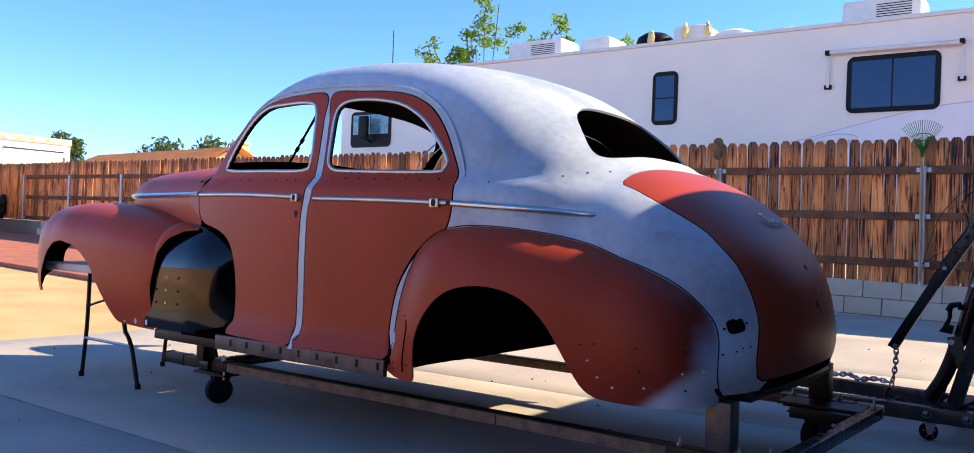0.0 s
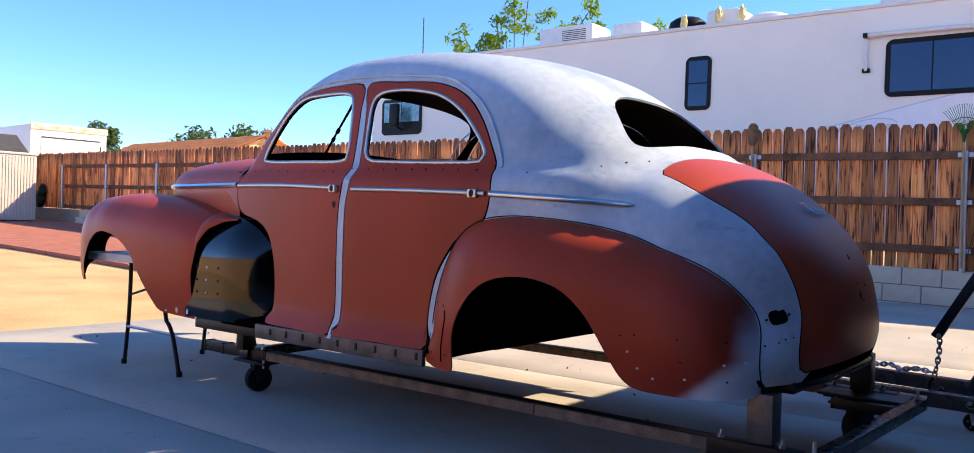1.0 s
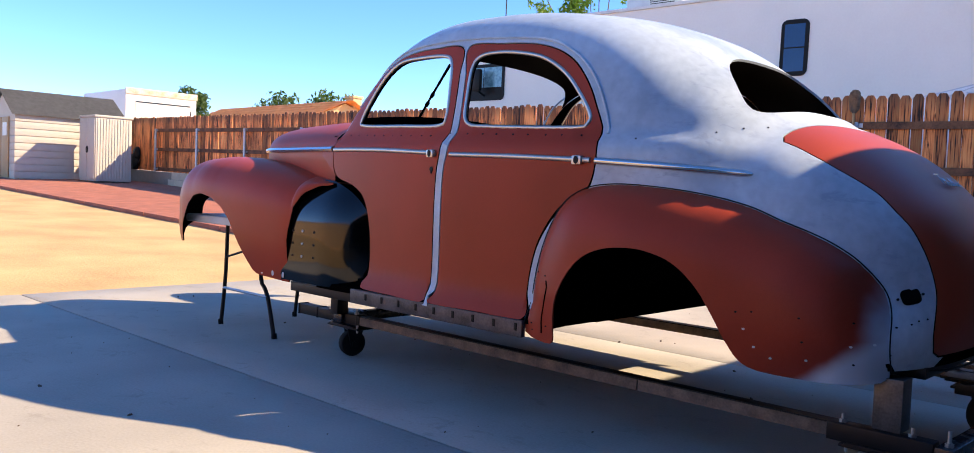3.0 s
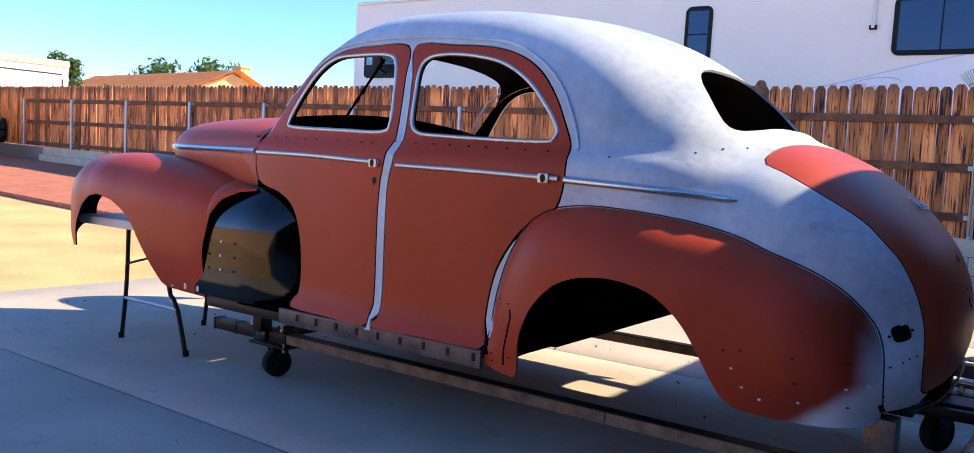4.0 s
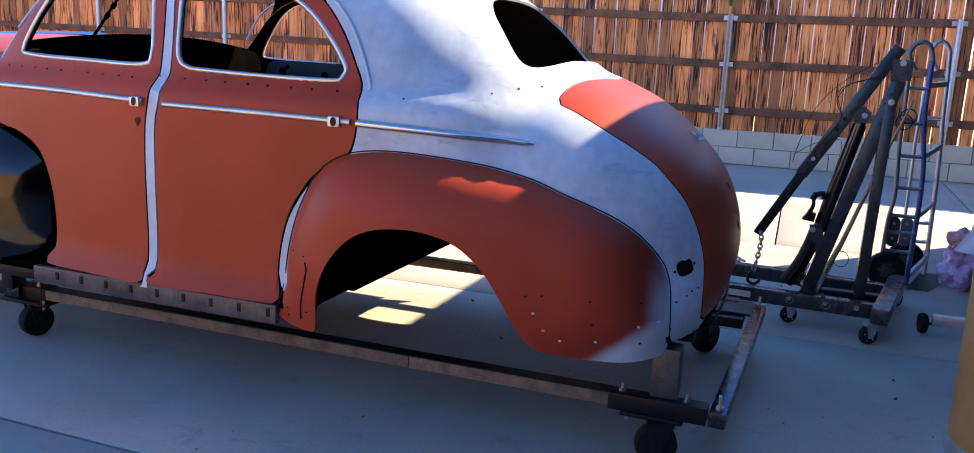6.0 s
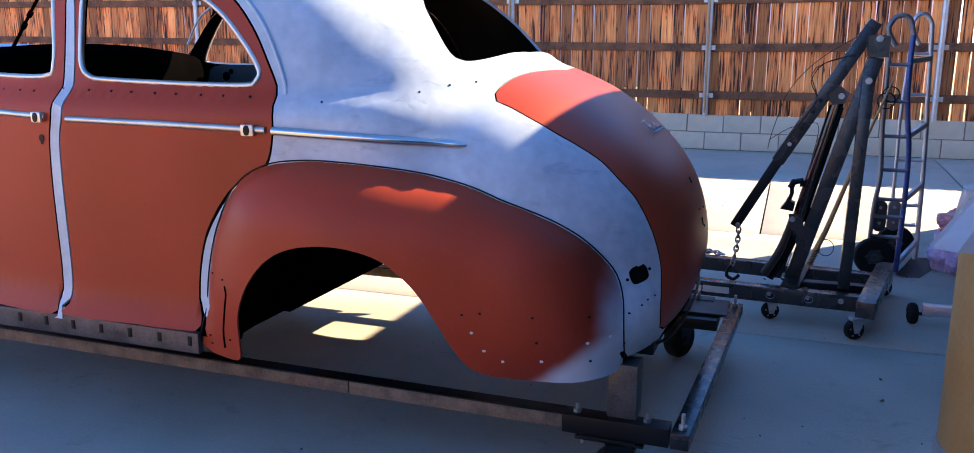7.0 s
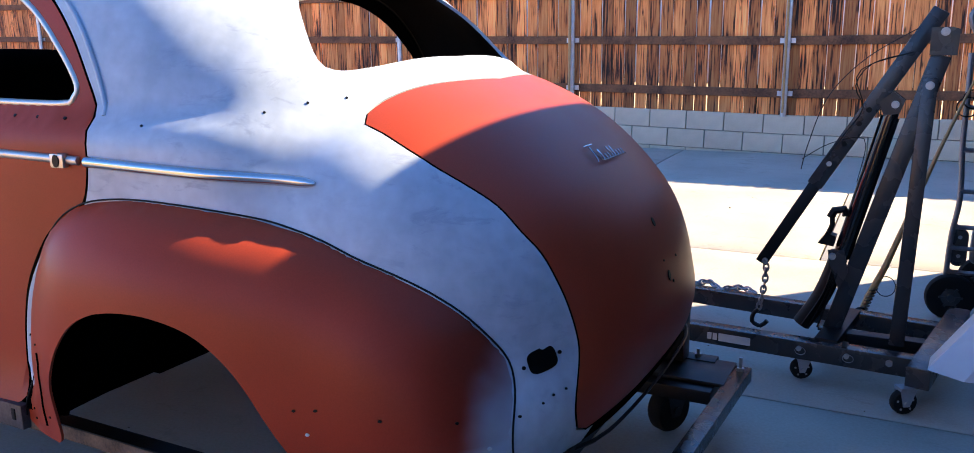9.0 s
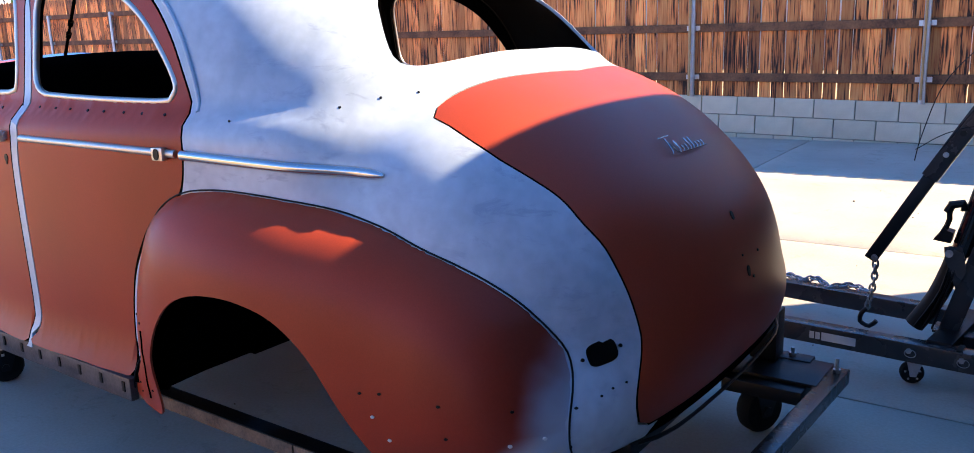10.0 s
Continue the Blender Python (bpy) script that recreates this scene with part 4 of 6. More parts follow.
# ---- folding table under the front fender ----
table = thing("folding_table", "grey folding table with bent steel legs under the fender", "table")
bm = bmesh.new()
add_box(bm, (-4.285, -0.80, 0.621), (-3.16, -0.16, 0.670), None, 0.012)
part("tabletop", bm, M_TABLE, table)
for y in (-0.735, -0.20):
    for line in (((-3.895, 0.622), (-3.893, 0.42), (-3.900, 0.24), (-3.926, 0.0)), ((-3.498, 0.622), (-3.492, 0.34), (-3.455, 0.285), (-3.405, 0.22), (-3.322, 0.0))):
        bm = bmesh.new()
        add_tube(bm, smooth_loop([(px, y + 0.02 * pz, pz) for px, pz in line], 0.04, False), 0.0125, 8)
        leg = part("leg", bm, M_FRAME, table, "black tube leg")
        bm = bmesh.new()
        add_rod(bm, (line[-1][0], y, 0.0), (line[-1][0] - 0.004, y, 0.03), 0.016, seg=10)
        part("foot_cap", bm, M_RUBBER, leg)
    bm = bmesh.new()
    add_tube(bm, [(-3.90, y, 0.23), (-3.41, y, 0.23)], 0.009, 6)
    part("leg_brace", bm, M_ZINC, table)
    bm = bmesh.new()
    add_tube(bm, [(-3.894, y + 0.005, 0.42), (-3.70, y + 0.01, 0.47)], 0.007, 6)
    part("leg_brace", bm, M_FRAME, table)

# ---- engine hoist ----
hoist = thing("engine_hoist", "dark grey folding engine hoist with a black ram and chain", "engine hoist")


def beam(name, a, b, w, h, mat, parent, label="", up=(0, 0, 1)):
    bm = bmesh.new()
    add_beam(bm, a, b, w, h, 0.004, up)
    return part(name, bm, mat, parent, label)


def plate(bm, pts, y, thick):
    """A flat plate with that outline in x and z."""
    vs = [bm.verts.new((px, y, pz)) for px, pz in pts]
    fc = bm.faces.new(vs)
    r = bmesh.ops.extrude_face_region(bm, geom=[fc])
    for v in r["geom"]:
        if isinstance(v, bmesh.types.BMVert):
            v.co.y += thick
    return bm


leg = beam("leg", (-0.78, 1.225, 0.125), (0.70, 1.135, 0.125), 0.068, 0.072, M_HOIST, hoist)
bm = bmesh.new()
add_box(bm, (-0.20, -0.0365, -0.018), (-0.075, -0.0345, 0.014), along((0.2, 1.166, 0.127), (0.7, 1.135, 0.127)))
part("label_plate", bm, M_WHITEPL, leg, "pale worn label")
for k in range(2):
    bm = bmesh.new()
    add_box(bm, (-0.245 + 0.022 * k, -0.0365, -0.016), (-0.228 + 0.022 * k, -0.0345, 0.012), along((0.2, 1.166, 0.127), (0.7, 1.135, 0.127)))
    part("label_mark", bm, M_WHITEPL, leg)
beam("leg", (-0.78, 1.76, 0.125), (0.80, 1.575, 0.125), 0.068, 0.072, M_HOIST, hoist)
beam("rear_crossbar", (0.712, 0.985, 0.135), (0.862, 1.80, 0.135), 0.078, 0.075, M_HOIST, hoist)
beam("base_bar", (0.395, 1.17, 0.150), (0.45, 1.62, 0.150), 0.085, 0.04, M_FRAME, hoist)
beam("base_bar", (0.43, 1.345, 0.125), (0.735, 1.355, 0.125), 0.06, 0.06, M_FRAME, hoist)
bm = bmesh.new()
add_box(bm, (0.455, 1.122, 0.150), (0.475, 1.19, 0.1645))
part("slot", bm, M_BLACKPL, hoist)
mast = beam("mast", (0.398, 1.355, 0.150), (0.689, 1.360, 1.228), 0.066, 0.066, M_HOIST, hoist, "", (0, 1, 0))
bm = bmesh.new()
add_box(bm, (0.352, 1.30, 0.158), (0.452, 1.41, 0.168), None, 0.002)
part("foot_plate", bm, M_HOIST, mast)
brace = beam("brace", (0.636, 1.285, 0.150), (0.662, 1.298, 1.150), 0.052, 0.060, M_HOIST, hoist, "", (0, 1, 0))
bm = bmesh.new()
plate(bm, [(0.650, 1.228), (0.738, 1.228), (0.740, 1.318), (0.716, 1.326), (0.650, 1.326)], 1.312, 0.096)
part("pivot_bracket", bm, M_HOIST, hoist, smooth=False)
B0, B1, B2 = Vector((0.676, 1.375, 1.386)), Vector((0.297, 1.350, 0.733)), Vector((0.118, 1.335, 0.406))
boom = beam("boom", B0, B1, 0.060, 0.062, M_HOIST, hoist, "", (0, 1, 0))
beam("boom_extension", B1.lerp(B0, 0.05), B2, 0.047, 0.050, M_FRAME, hoist, "black sliding boom end", (0, 1, 0))
for k in (0.546, 0.625, 0.744):
    bm = bmesh.new()
    p = B0.lerp(B1, k)
    add_rod(bm, p + Vector((0, -0.0325, 0)), p + Vector((0, -0.027, 0)), 0.0105, seg=12)
    part("boom_hole", bm, M_BLACKPL, boom)
for y in (1.318, 1.392):
    bm = bmesh.new()
    plate(bm, [(0.500, 1.058), (0.548, 1.100), (0.588, 1.066), (0.572, 1.018), (0.520, 1.012)], y, 0.006)
    part("ram_bracket", bm, M_HOIST, hoist, smooth=False)
bm = bmesh.new()
a, b = Vector((0.546, 1.355, 1.022)), Vector((0.414, 1.352, 0.455))
add_rod(bm, a.lerp(b, 0.03), b, 0.033, seg=22)
add_rod(bm, a, a.lerp(b, 0.05), 0.026, seg=18)
ram = part("ram", bm, M_BLACK, hoist, "gloss black hydraulic ram")
bm = bmesh.new()
add_rod(bm, a + Vector((0.01, 0, 0.045)), a, 0.014, seg=12)
part("ram_piston", bm, M_STEEL, ram)
bm = bmesh.new()
plate(bm, [(0.327, 0.508), (0.385, 0.500), (0.392, 0.540), (0.372, 0.545), (0.356, 0.560), (0.346, 0.535)], 1.315, 0.06)
add_tube(bm, [(0.362, 1.335, 0.545), (0.374, 1.33, 0.585), (0.372, 1.33, 0.615)], 0.010, 8)
add_tube(bm, [(0.366, 1.33, 0.612), (0.378, 1.33, 0.640), (0.412, 1.33, 0.648), (0.420, 1.335, 0.625)], 0.016, 8)
part("ram_pump", bm, M_BLACKPL, ram, "black pump handle socket")
bm = bmesh.new()
plate(bm, [(0.366, 0.485), (0.425, 0.492), (0.445, 0.40), (0.415, 0.33), (0.372, 0.44)], 1.312, 0.008)
part("ram_foot", bm, M_HOIST, hoist, smooth=False)
bm = bmesh.new()
add_tube(bm, smooth_loop([(0.408, 1.36, 0.47), (0.385, 1.358, 0.38), (0.345, 1.352, 0.27), (0.285, 1.345, 0.163)], 0.02, False), 0.040, 10, flat=0.9)
for k in range(3):
    add_tube(bm, smooth_loop([(0.392 + 0.012 * k, 1.318, 0.44), (0.362 + 0.012 * k, 1.310, 0.31), (0.29 + 0.03 * k, 1.305, 0.168)], 0.02, False), 0.004, 5)
part("ram_stay", bm, M_BLACKPL, hoist, "black curved stay with hoses")
for p, r in (((0.694, 1.312, 1.310), 0.015), ((0.662, 1.271, 1.124), 0.015), ((0.384, 1.312, 0.462), 0.014), ((0.556, 1.318, 1.052), 0.014), ((0.346, 1.320, 0.822), 0.010), ((0.135, 1.309, 0.418), 0.012)):
    bm = bmesh.new()
    add_rod(bm, p, (p[0], p[1] - 0.004, p[2]), r, seg=16)
    add_rod(bm, p, (p[0], p[1] - 0.013, p[2]), r * 0.8, r * 0.75, seg=6)
    part("bolt", bm, M_STEEL, hoist)
for x in (0.306, 0.475, 0.619):
    bm = bmesh.new()
    y = 1.16 - (x - 0.3) * 0.06 - 0.037
    add_rod(bm, (x, y, 0.135), (x, y - 0.010, 0.135), 0.010 if x < 0.6 else 0.013, seg=8 if x < 0.6 else 6)
    part("bolt", bm, M_STEEL, hoist)
    if x < 0.6:
        bm = bmesh.new()
        add_tube(bm, [(x + 0.006 + 0.019 * math.cos(t), y - 0.010 - 0.006 * math.sin(t), 0.128 + 0.017 * math.sin(t)) for t in np.linspace(0, math.tau, 18)[:-1]], 0.0014, 5, True)
        part("pin_ring", bm, M_STEEL, hoist)
bm = bmesh.new()
for y, c in ((1.30, 0.0), (1.31, 0.03)):
    add_tube(bm, smooth_loop([(0.60, y, 1.24), (0.47, y - 0.03, 1.20), (0.42, y - 0.03, 1.12 + c), (0.45, y - 0.02, 1.04), (0.40, y - 0.03, 0.95), (0.33, y - 0.02, 0.84)], 0.03, False), 0.002, 4)
add_tube(bm, smooth_loop([(0.62, 1.30, 1.33), (0.45, 1.27, 1.22), (0.33, 1.27, 1.08), (0.27, 1.28, 0.90), (0.25, 1.29, 0.80)], 0.03, False), 0.0018, 5)
add_tube(bm, smooth_loop([(0.25, 1.29, 0.84), (0.34, 1.29, 0.90), (0.44, 1.29, 0.93), (0.47, 1.30, 0.90), (0.45, 1.30, 0.76)], 0.02, False), 0.0015, 4)
part("wire", bm, M_BLACKPL, hoist, "loose thin wires")
for x, y, t in ((0.675, 0.985, 30), (0.315, 1.164, 20), (0.86, 1.76, 40), (0.40, 1.62, 20), (-0.74, 1.22, 10), (-0.74, 1.755, 30)):
    caster((x, y, 0), t, 0.041 if x < 0.6 else 0.045, 0.032, hoist, 0.092 if x < 0.6 else 0.10)


def chain(name, pts, parent, mat, r=0.0045, size=0.030):
    """Links along a line, each a closed ring turned against the next."""
    line = smooth_loop(pts, size * 0.72, False)
    for i in range(len(line) - 1):
        a, b = Vector(line[i]), Vector(line[i + 1])
        m = along((a + b) / 2, b) @ pose(0, 0, 0, 90 * (i % 2) + random.uniform(-12, 12), 0, 0)
        ring = [m @ Vector((size * 0.62 * math.cos(t), size * 0.34 * math.sin(t), 0)) for t in np.linspace(0, math.tau, 11)[:-1]]
        bm = bmesh.new()
        add_tube(bm, ring, r, 5, True)
        part(name, bm, mat, parent)


chain("chain_link", [(0.140, 1.31, 0.40), (0.138, 1.315, 0.33), (0.128, 1.32, 0.26), (0.118, 1.325, 0.21)], hoist, M_STEEL)
bm = bmesh.new()
add_tube(bm, smooth_loop([(0.118, 1.325, 0.205), (0.10, 1.325, 0.185), (0.095, 1.325, 0.15), (0.13, 1.325, 0.135), (0.155, 1.325, 0.16)], 0.015, False), 0.009, 8)
part("hook", bm, M_FRAME, hoist)
heap = thing("chain_heap", "heap of pale steel chain on the hoist leg", "chain")
chain("chain_link", [(-0.34, 1.62, 0.19), (-0.28, 1.66, 0.20), (-0.22, 1.63, 0.195), (-0.16, 1.68, 0.195), (-0.10, 1.62, 0.185), (-0.02, 1.66, 0.19), (0.05, 1.63, 0.185)], heap, M_ZINC, 0.005, 0.034)

# ---- hand truck ----
truck = thing("hand_truck", "blue and silver convertible hand truck standing upright", "hand truck")
M_BLUE = material("worn_blue_paint", (0.035, 0.075, 0.24), 0.35, 0.2, 0.35)
M_DULL = material("scuffed_grey_tube", (0.16, 0.165, 0.18), 0.35, 0.5, 0.3)
NY, FYT = 2.24, 2.60
near_left = [(0.818, 1.222), (0.822, 1.04), (0.823, 0.824), (0.836, 0.571), (0.817, 0.376), (0.812, 0.12)]
near_right = [(0.931, 1.339), (0.928, 1.251), (0.930, 1.041), (0.944, 0.889), (0.966, 0.703), (0.971, 0.45), (0.966, 0.19), (0.963, 0.016)]
loop_near = [(0.850, 1.280), (0.815, 1.340), (0.806, 1.385), (0.836, 1.435), (0.868, 1.443), (0.908, 1.422), (0.931, 1.339)]
far_right = [(1.059, 1.406), (1.068, 1.248), (1.076, 1.008), (1.088, 0.812), (1.097, 0.528), (1.100, 0.323), (1.104, 0.114), (1.10, 0.016)]
loop_far = [(1.005, 1.29), (0.968, 1.36), (0.963, 1.423), (0.997, 1.463), (1.035, 1.45), (1.059, 1.406)]
far_left = [(0.960, 1.25), (0.945, 0.891), (0.947, 0.690), (0.949, 0.30)]
for name, line, y, r, mat in (("side_rail", near_left, NY, 0.0125, M_DULL), ("side_rail", near_right, NY, 0.0145, M_BLUE), ("side_rail", far_right, FYT, 0.0135, M_ZINC), ("side_rail", far_left, FYT, 0.010, M_ZINC),
                              ("handle_loop", loop_near, NY, 0.0145, M_DULL), ("handle_loop", loop_far, FYT, 0.0135, M_ZINC)):
    bm = bmesh.new()
    add_tube(bm, smooth_loop([(px, y, pz) for px, pz in line], 0.025, False), r, 10)
    part(name, bm, mat, truck)
for z, x0, x1 in ((1.186, 0.818, 0.930), (0.986, 0.822, 0.936), (0.794, 0.824, 0.952), (0.606, 0.832, 0.970), (0.439, 0.822, 0.971), (0.339, 0.815, 0.970), (0.224, 0.812, 0.966)):
    bm = bmesh.new()
    add_tube(bm, [(x0, NY, z), (x0 + 0.02, NY, z - 0.006), (x1 - 0.02, NY, z - 0.006), (x1, NY, z)], [0.017, 0.011, 0.011, 0.017], 8)
    part("rung", bm, M_DULL, truck)
for z in (1.24, 1.008, 0.62, 0.35, 0.23):
    bm = bmesh.new()
    add_tube(bm, [(0.950, FYT, z), (0.975, FYT, z - 0.005), (1.06, FYT, z - 0.005), (1.085, FYT, z)], [0.014, 0.010, 0.010, 0.014], 8)
    part("rung", bm, M_ZINC, truck)
for za, zb, xa, xb in ((1.20, 1.21, 0.93, 1.068), (0.79, 0.835, 0.952, 1.088), (0.44, 0.475, 0.970, 1.097), (0.07, 0.13, 0.965, 1.104)):
    bm = bmesh.new()
    add_beam(bm, (xa, NY, za), (xb, FYT, zb), 0.022, 0.030, 0.004)
    part("side_link", bm, M_ZINC, truck)
for x, y in ((0.838, 2.20), (0.985, 2.62)):
    m = pose(x, y, 0.108, 90, 0, 6)
    bm = bmesh.new()
    add_lathe(bm, [(0.045, -0.02), (0.085, -0.030), (0.102, -0.024), (0.108, -0.010), (0.108, 0.010), (0.102, 0.024), (0.085, 0.030), (0.045, 0.02)], m, 32)
    w = part("wheel", bm, M_RUBBER, truck, "black tyre")
    bm = bmesh.new()
    add_lathe(bm, [(0.0, -0.034), (0.016, -0.034), (0.020, -0.024), (0.052, -0.018), (0.052, 0.018), (0.020, 0.024), (0.016, 0.034), (0.0, 0.034)], m, 20)
    for k in range(6):
        add_box(bm, (0.014, -0.005, -0.026), (0.050, 0.005, 0.026), m @ pose(0, 0, 0, 0, 0, 60 * k))
    part("hub", bm, M_HOIST, w)
for x, y, z, mat in ((0.856, 2.265, 0.33, M_HOIST), (0.945, 2.42, 0.31, M_DULL)):
    bm = bmesh.new()
    arc = [(x + 0.036 * math.cos(t), z + (0.055 if math.sin(t) > 0 else -0.055) + 0.036 * math.sin(t)) for t in np.linspace(0.01, math.tau + 0.01, 25)[:-1]]
    plate(bm, arc, y, 0.02)
    bmesh.ops.bevel(bm, geom=list(bm.edges), offset=0.004, segments=1, affect="EDGES")
    g = part("stair_glide", bm, mat, truck)
    for dz in (-0.04, 0.05):
        bm = bmesh.new()
        add_rod(bm, (x, y + 0.002, z + dz), (x, y - 0.006, z + dz), 0.009, seg=10)
        part("rivet", bm, M_STEEL, g)
bm = bmesh.new()
add_grid(bm, [[(0.955, 2.17, 0.016), (1.08, 2.175, 0.008)], [(1.09, 2.64, 0.020), (1.30, 2.70, 0.012)]])
bmesh.ops.solidify(bm, geom=list(bm.faces), thickness=0.006)
part("toe_plate", bm, M_ROCKER, truck)
ring = thing("rubber_ring", "thin black rubber rings hung on the hand truck", "ring")
for dx, dz, r in ((0.0, 0.0, 0.044), (0.02, 0.035, 0.042)):
    bm = bmesh.new()
    add_tube(bm, [(0.826 + dx + r * math.cos(t), 2.212 - 0.01 * math.sin(t), 0.985 + dz + r * math.sin(t)) for t in np.linspace(0, math.tau, 25)[:-1]], 0.0035, 6, True)
    part("band", bm, M_BLACKPL, ring)

# ---- tan drum with a plastic sheet over it, and the things beside it ----
drum = thing("fibre_drum", "tall tan fibre drum with a steel bottom ring", "drum")
DX, DY = 1.13, -0.125
bm = bmesh.new()
add_lathe(bm, [(0.270, 0.05), (0.274, 0.06), (0.274, 0.835), (0.270, 0.843), (0.250, 0.843), (0.0, 0.843)], Matrix.Translation((DX, DY, 0)), 48)
part("barrel", bm, M_DRUM, drum)
bm = bmesh.new()
add_lathe(bm, [(0.262, 0.0), (0.280, 0.004), (0.283, 0.02), (0.278, 0.035), (0.281, 0.05), (0.276, 0.062), (0.262, 0.062)], Matrix.Translation((DX, DY, 0)), 48)
part("bottom_ring", bm, M_ZINC, drum)
def sheet_material():
    """Thin milky film that lets light through."""
    m = material("milky_plastic", (0.74, 0.76, 0.80), 0.25, 0, 0.05)
    n, l = m.node_tree.nodes, m.node_tree.links
    b = n["Principled BSDF"]
    tl, tp, m1, m2 = n.new("ShaderNodeBsdfTranslucent"), n.new("ShaderNodeBsdfTransparent"), n.new("ShaderNodeMixShader"), n.new("ShaderNodeMixShader")
    tl.inputs["Color"].default_value = (0.8, 0.82, 0.86, 1)
    m1.inputs[0].default_value, m2.inputs[0].default_value = 0.45, 0.22
    l.new(b.outputs[0], m1.inputs[1])
    l.new(tl.outputs[0], m1.inputs[2])
    l.new(m1.outputs[0], m2.inputs[1])
    l.new(tp.outputs[0], m2.inputs[2])
    l.new(m2.outputs[0], n["Material Output"].inputs["Surface"])
    return m


M_SHEET = sheet_material()
M_PINK = material("pink_plastic", (0.70, 0.16, 0.20), 0.35, 0, 0.25, 6, 40, 0.1, tint=(0.78, 0.45, 0.48))
bm = bmesh.new()
rows = []
for k, q in enumerate(np.linspace(0, 1, 15)):
    row = []
    for t in np.linspace(0, math.tau, 97)[:-1]:
        # the hem reaches out furthest towards one corner
        c = max(0.0, math.cos(t - math.atan2(-0.705, -0.44))) ** 30
        r_hem, z_hem = 0.295 + 0.50 * c + 0.015 * noise.noise((2 * math.cos(t), 2 * math.sin(t), 7)), 0.72 + 0.10 * c + 0.05 * (1 - c) * noise.noise((3 * math.cos(t), 3 * math.sin(t), 2))
        r = max(0.01, q * r_hem) * (1 + 0.03 * math.sin(11 * t + 2 * math.sin(3 * t)) * q * q)
        z = z_hem + (1.14 - z_hem) * (1 - q ** 1.4) + 0.03 * noise.noise((5 * q * math.cos(t), 5 * q * math.sin(t), 1)) * (1 - q)
        if r < 0.285:
            z = max(z, 0.86)
        row.append((DX + r * math.cos(t), DY + r * math.sin(t), z))
    rows.append(row)
add_grid(bm, rows, wrap=True)
sheet = mesh_ob("plastic_sheet", bm, M_SHEET)
tagged(sheet, "thin milky plastic sheet draped over the tan drum", "plastic sheet")
bag = thing("plastic_bag", "crumpled pink and lilac plastic bags on the concrete", "bag")
M_LILAC = material("lilac_plastic", (0.50, 0.28, 0.52), 0.35, 0, 0.25, 9, 40, 0.1, tint=(0.68, 0.52, 0.70))
for c, rad, mat, sd in (((1.285, 2.43, 0.125), (0.125, 0.16, 0.135), M_LILAC, 3.0), ((1.275, 2.42, 0.285), (0.105, 0.11, 0.075), M_PINK, 9.0)):
    bm = bmesh.new()
    bmesh.ops.create_icosphere(bm, subdivisions=5, radius=1.0)
    for v in bm.verts:
        q = v.co + Vector((sd, 0, 0))
        k = 1 + 0.38 * noise.noise(q * 1.9) + 0.16 * abs(noise.noise(q * 4.5)) - 0.10 * abs(noise.noise(q * 9)) + 0.03 * noise.noise(q * 20)
        v.co = Vector((c[0] + v.co.x * rad[0] * k, c[1] + v.co.y * rad[1] * k, max(0.004, c[2] + v.co.z * rad[2] * k)))
    part("bag_body", bm, mat, bag)
bar = thing("wheeled_bar", "pale steel bar with a small black wheel on the concrete", "bar")
bm = bmesh.new()
add_beam(bm, (0.985, 1.315, 0.075), (1.50, 1.30, 0.075), 0.05, 0.05)
part("tube", bm, M_ZINC, bar)
bm = bmesh.new()
add_lathe(bm, [(0.01, -0.016), (0.045, -0.016), (0.05, -0.008), (0.05, 0.008), (0.045, 0.016), (0.01, 0.016)], pose(0.945, 1.315, 0.05, 0, 90, 8), 20)
part("wheel", bm, M_RUBBER, bar)
bm = bmesh.new()
add_rod(bm, (0.92, 1.315, 0.05), (1.03, 1.315, 0.05), 0.008, seg=8)
part("axle", bm, M_FRAME, bar)
M_HANDLE = material("wooden_handle", (0.42, 0.24, 0.10), 0.6, 0, 0.2, 12, 90, 0.1)
broom = thing("long_handle", "long wooden tool handle leaning on the hoist", "handle")
bm = bmesh.new()
add_tube(bm, [(0.478, 1.90, 0.075), (0.505, 1.90, 0.15), (0.56, 1.90, 0.29), (0.726, 1.90, 0.826), (0.79, 1.90, 1.015), (0.83, 1.95, 1.12)], [0.012, 0.016, 0.014, 0.008, 0.006, 0.004], 8)
part("shaft", bm, M_HANDLE, broom)
bm = bmesh.new()
add_tube(bm, [(0.478 + 0.026 * math.cos(t), 1.885 - 0.01 * math.sin(t), 0.060 + 0.036 * math.sin(t)) for t in np.linspace(0, math.tau, 21)[:-1]], 0.0075, 6, True)
part("end_ring", bm, M_FRAME, broom)
bm = bmesh.new()
for k in range(7):
    p = Vector((0.488, 1.90, 0.085)).lerp(Vector((0.522, 1.90, 0.185)), k / 6)
    add_tube(bm, [p + Vector((0.018 * math.cos(t), 0.018 * math.sin(t), 0.004 * math.cos(t))) for t in np.linspace(0, math.tau, 11)[:-1]], 0.003, 5, True)
part("binding", bm, M_BARK, broom)
bm = bmesh.new()
add_tube(bm, [(0.570 + 0.040 * math.cos(t), 1.915, 0.20 + 0.046 * math.sin(t)) for t in np.linspace(0, math.tau, 25)[:-1]], 0.0022, 5, True)
part("wire_loop", bm, M_FRAME, broom)


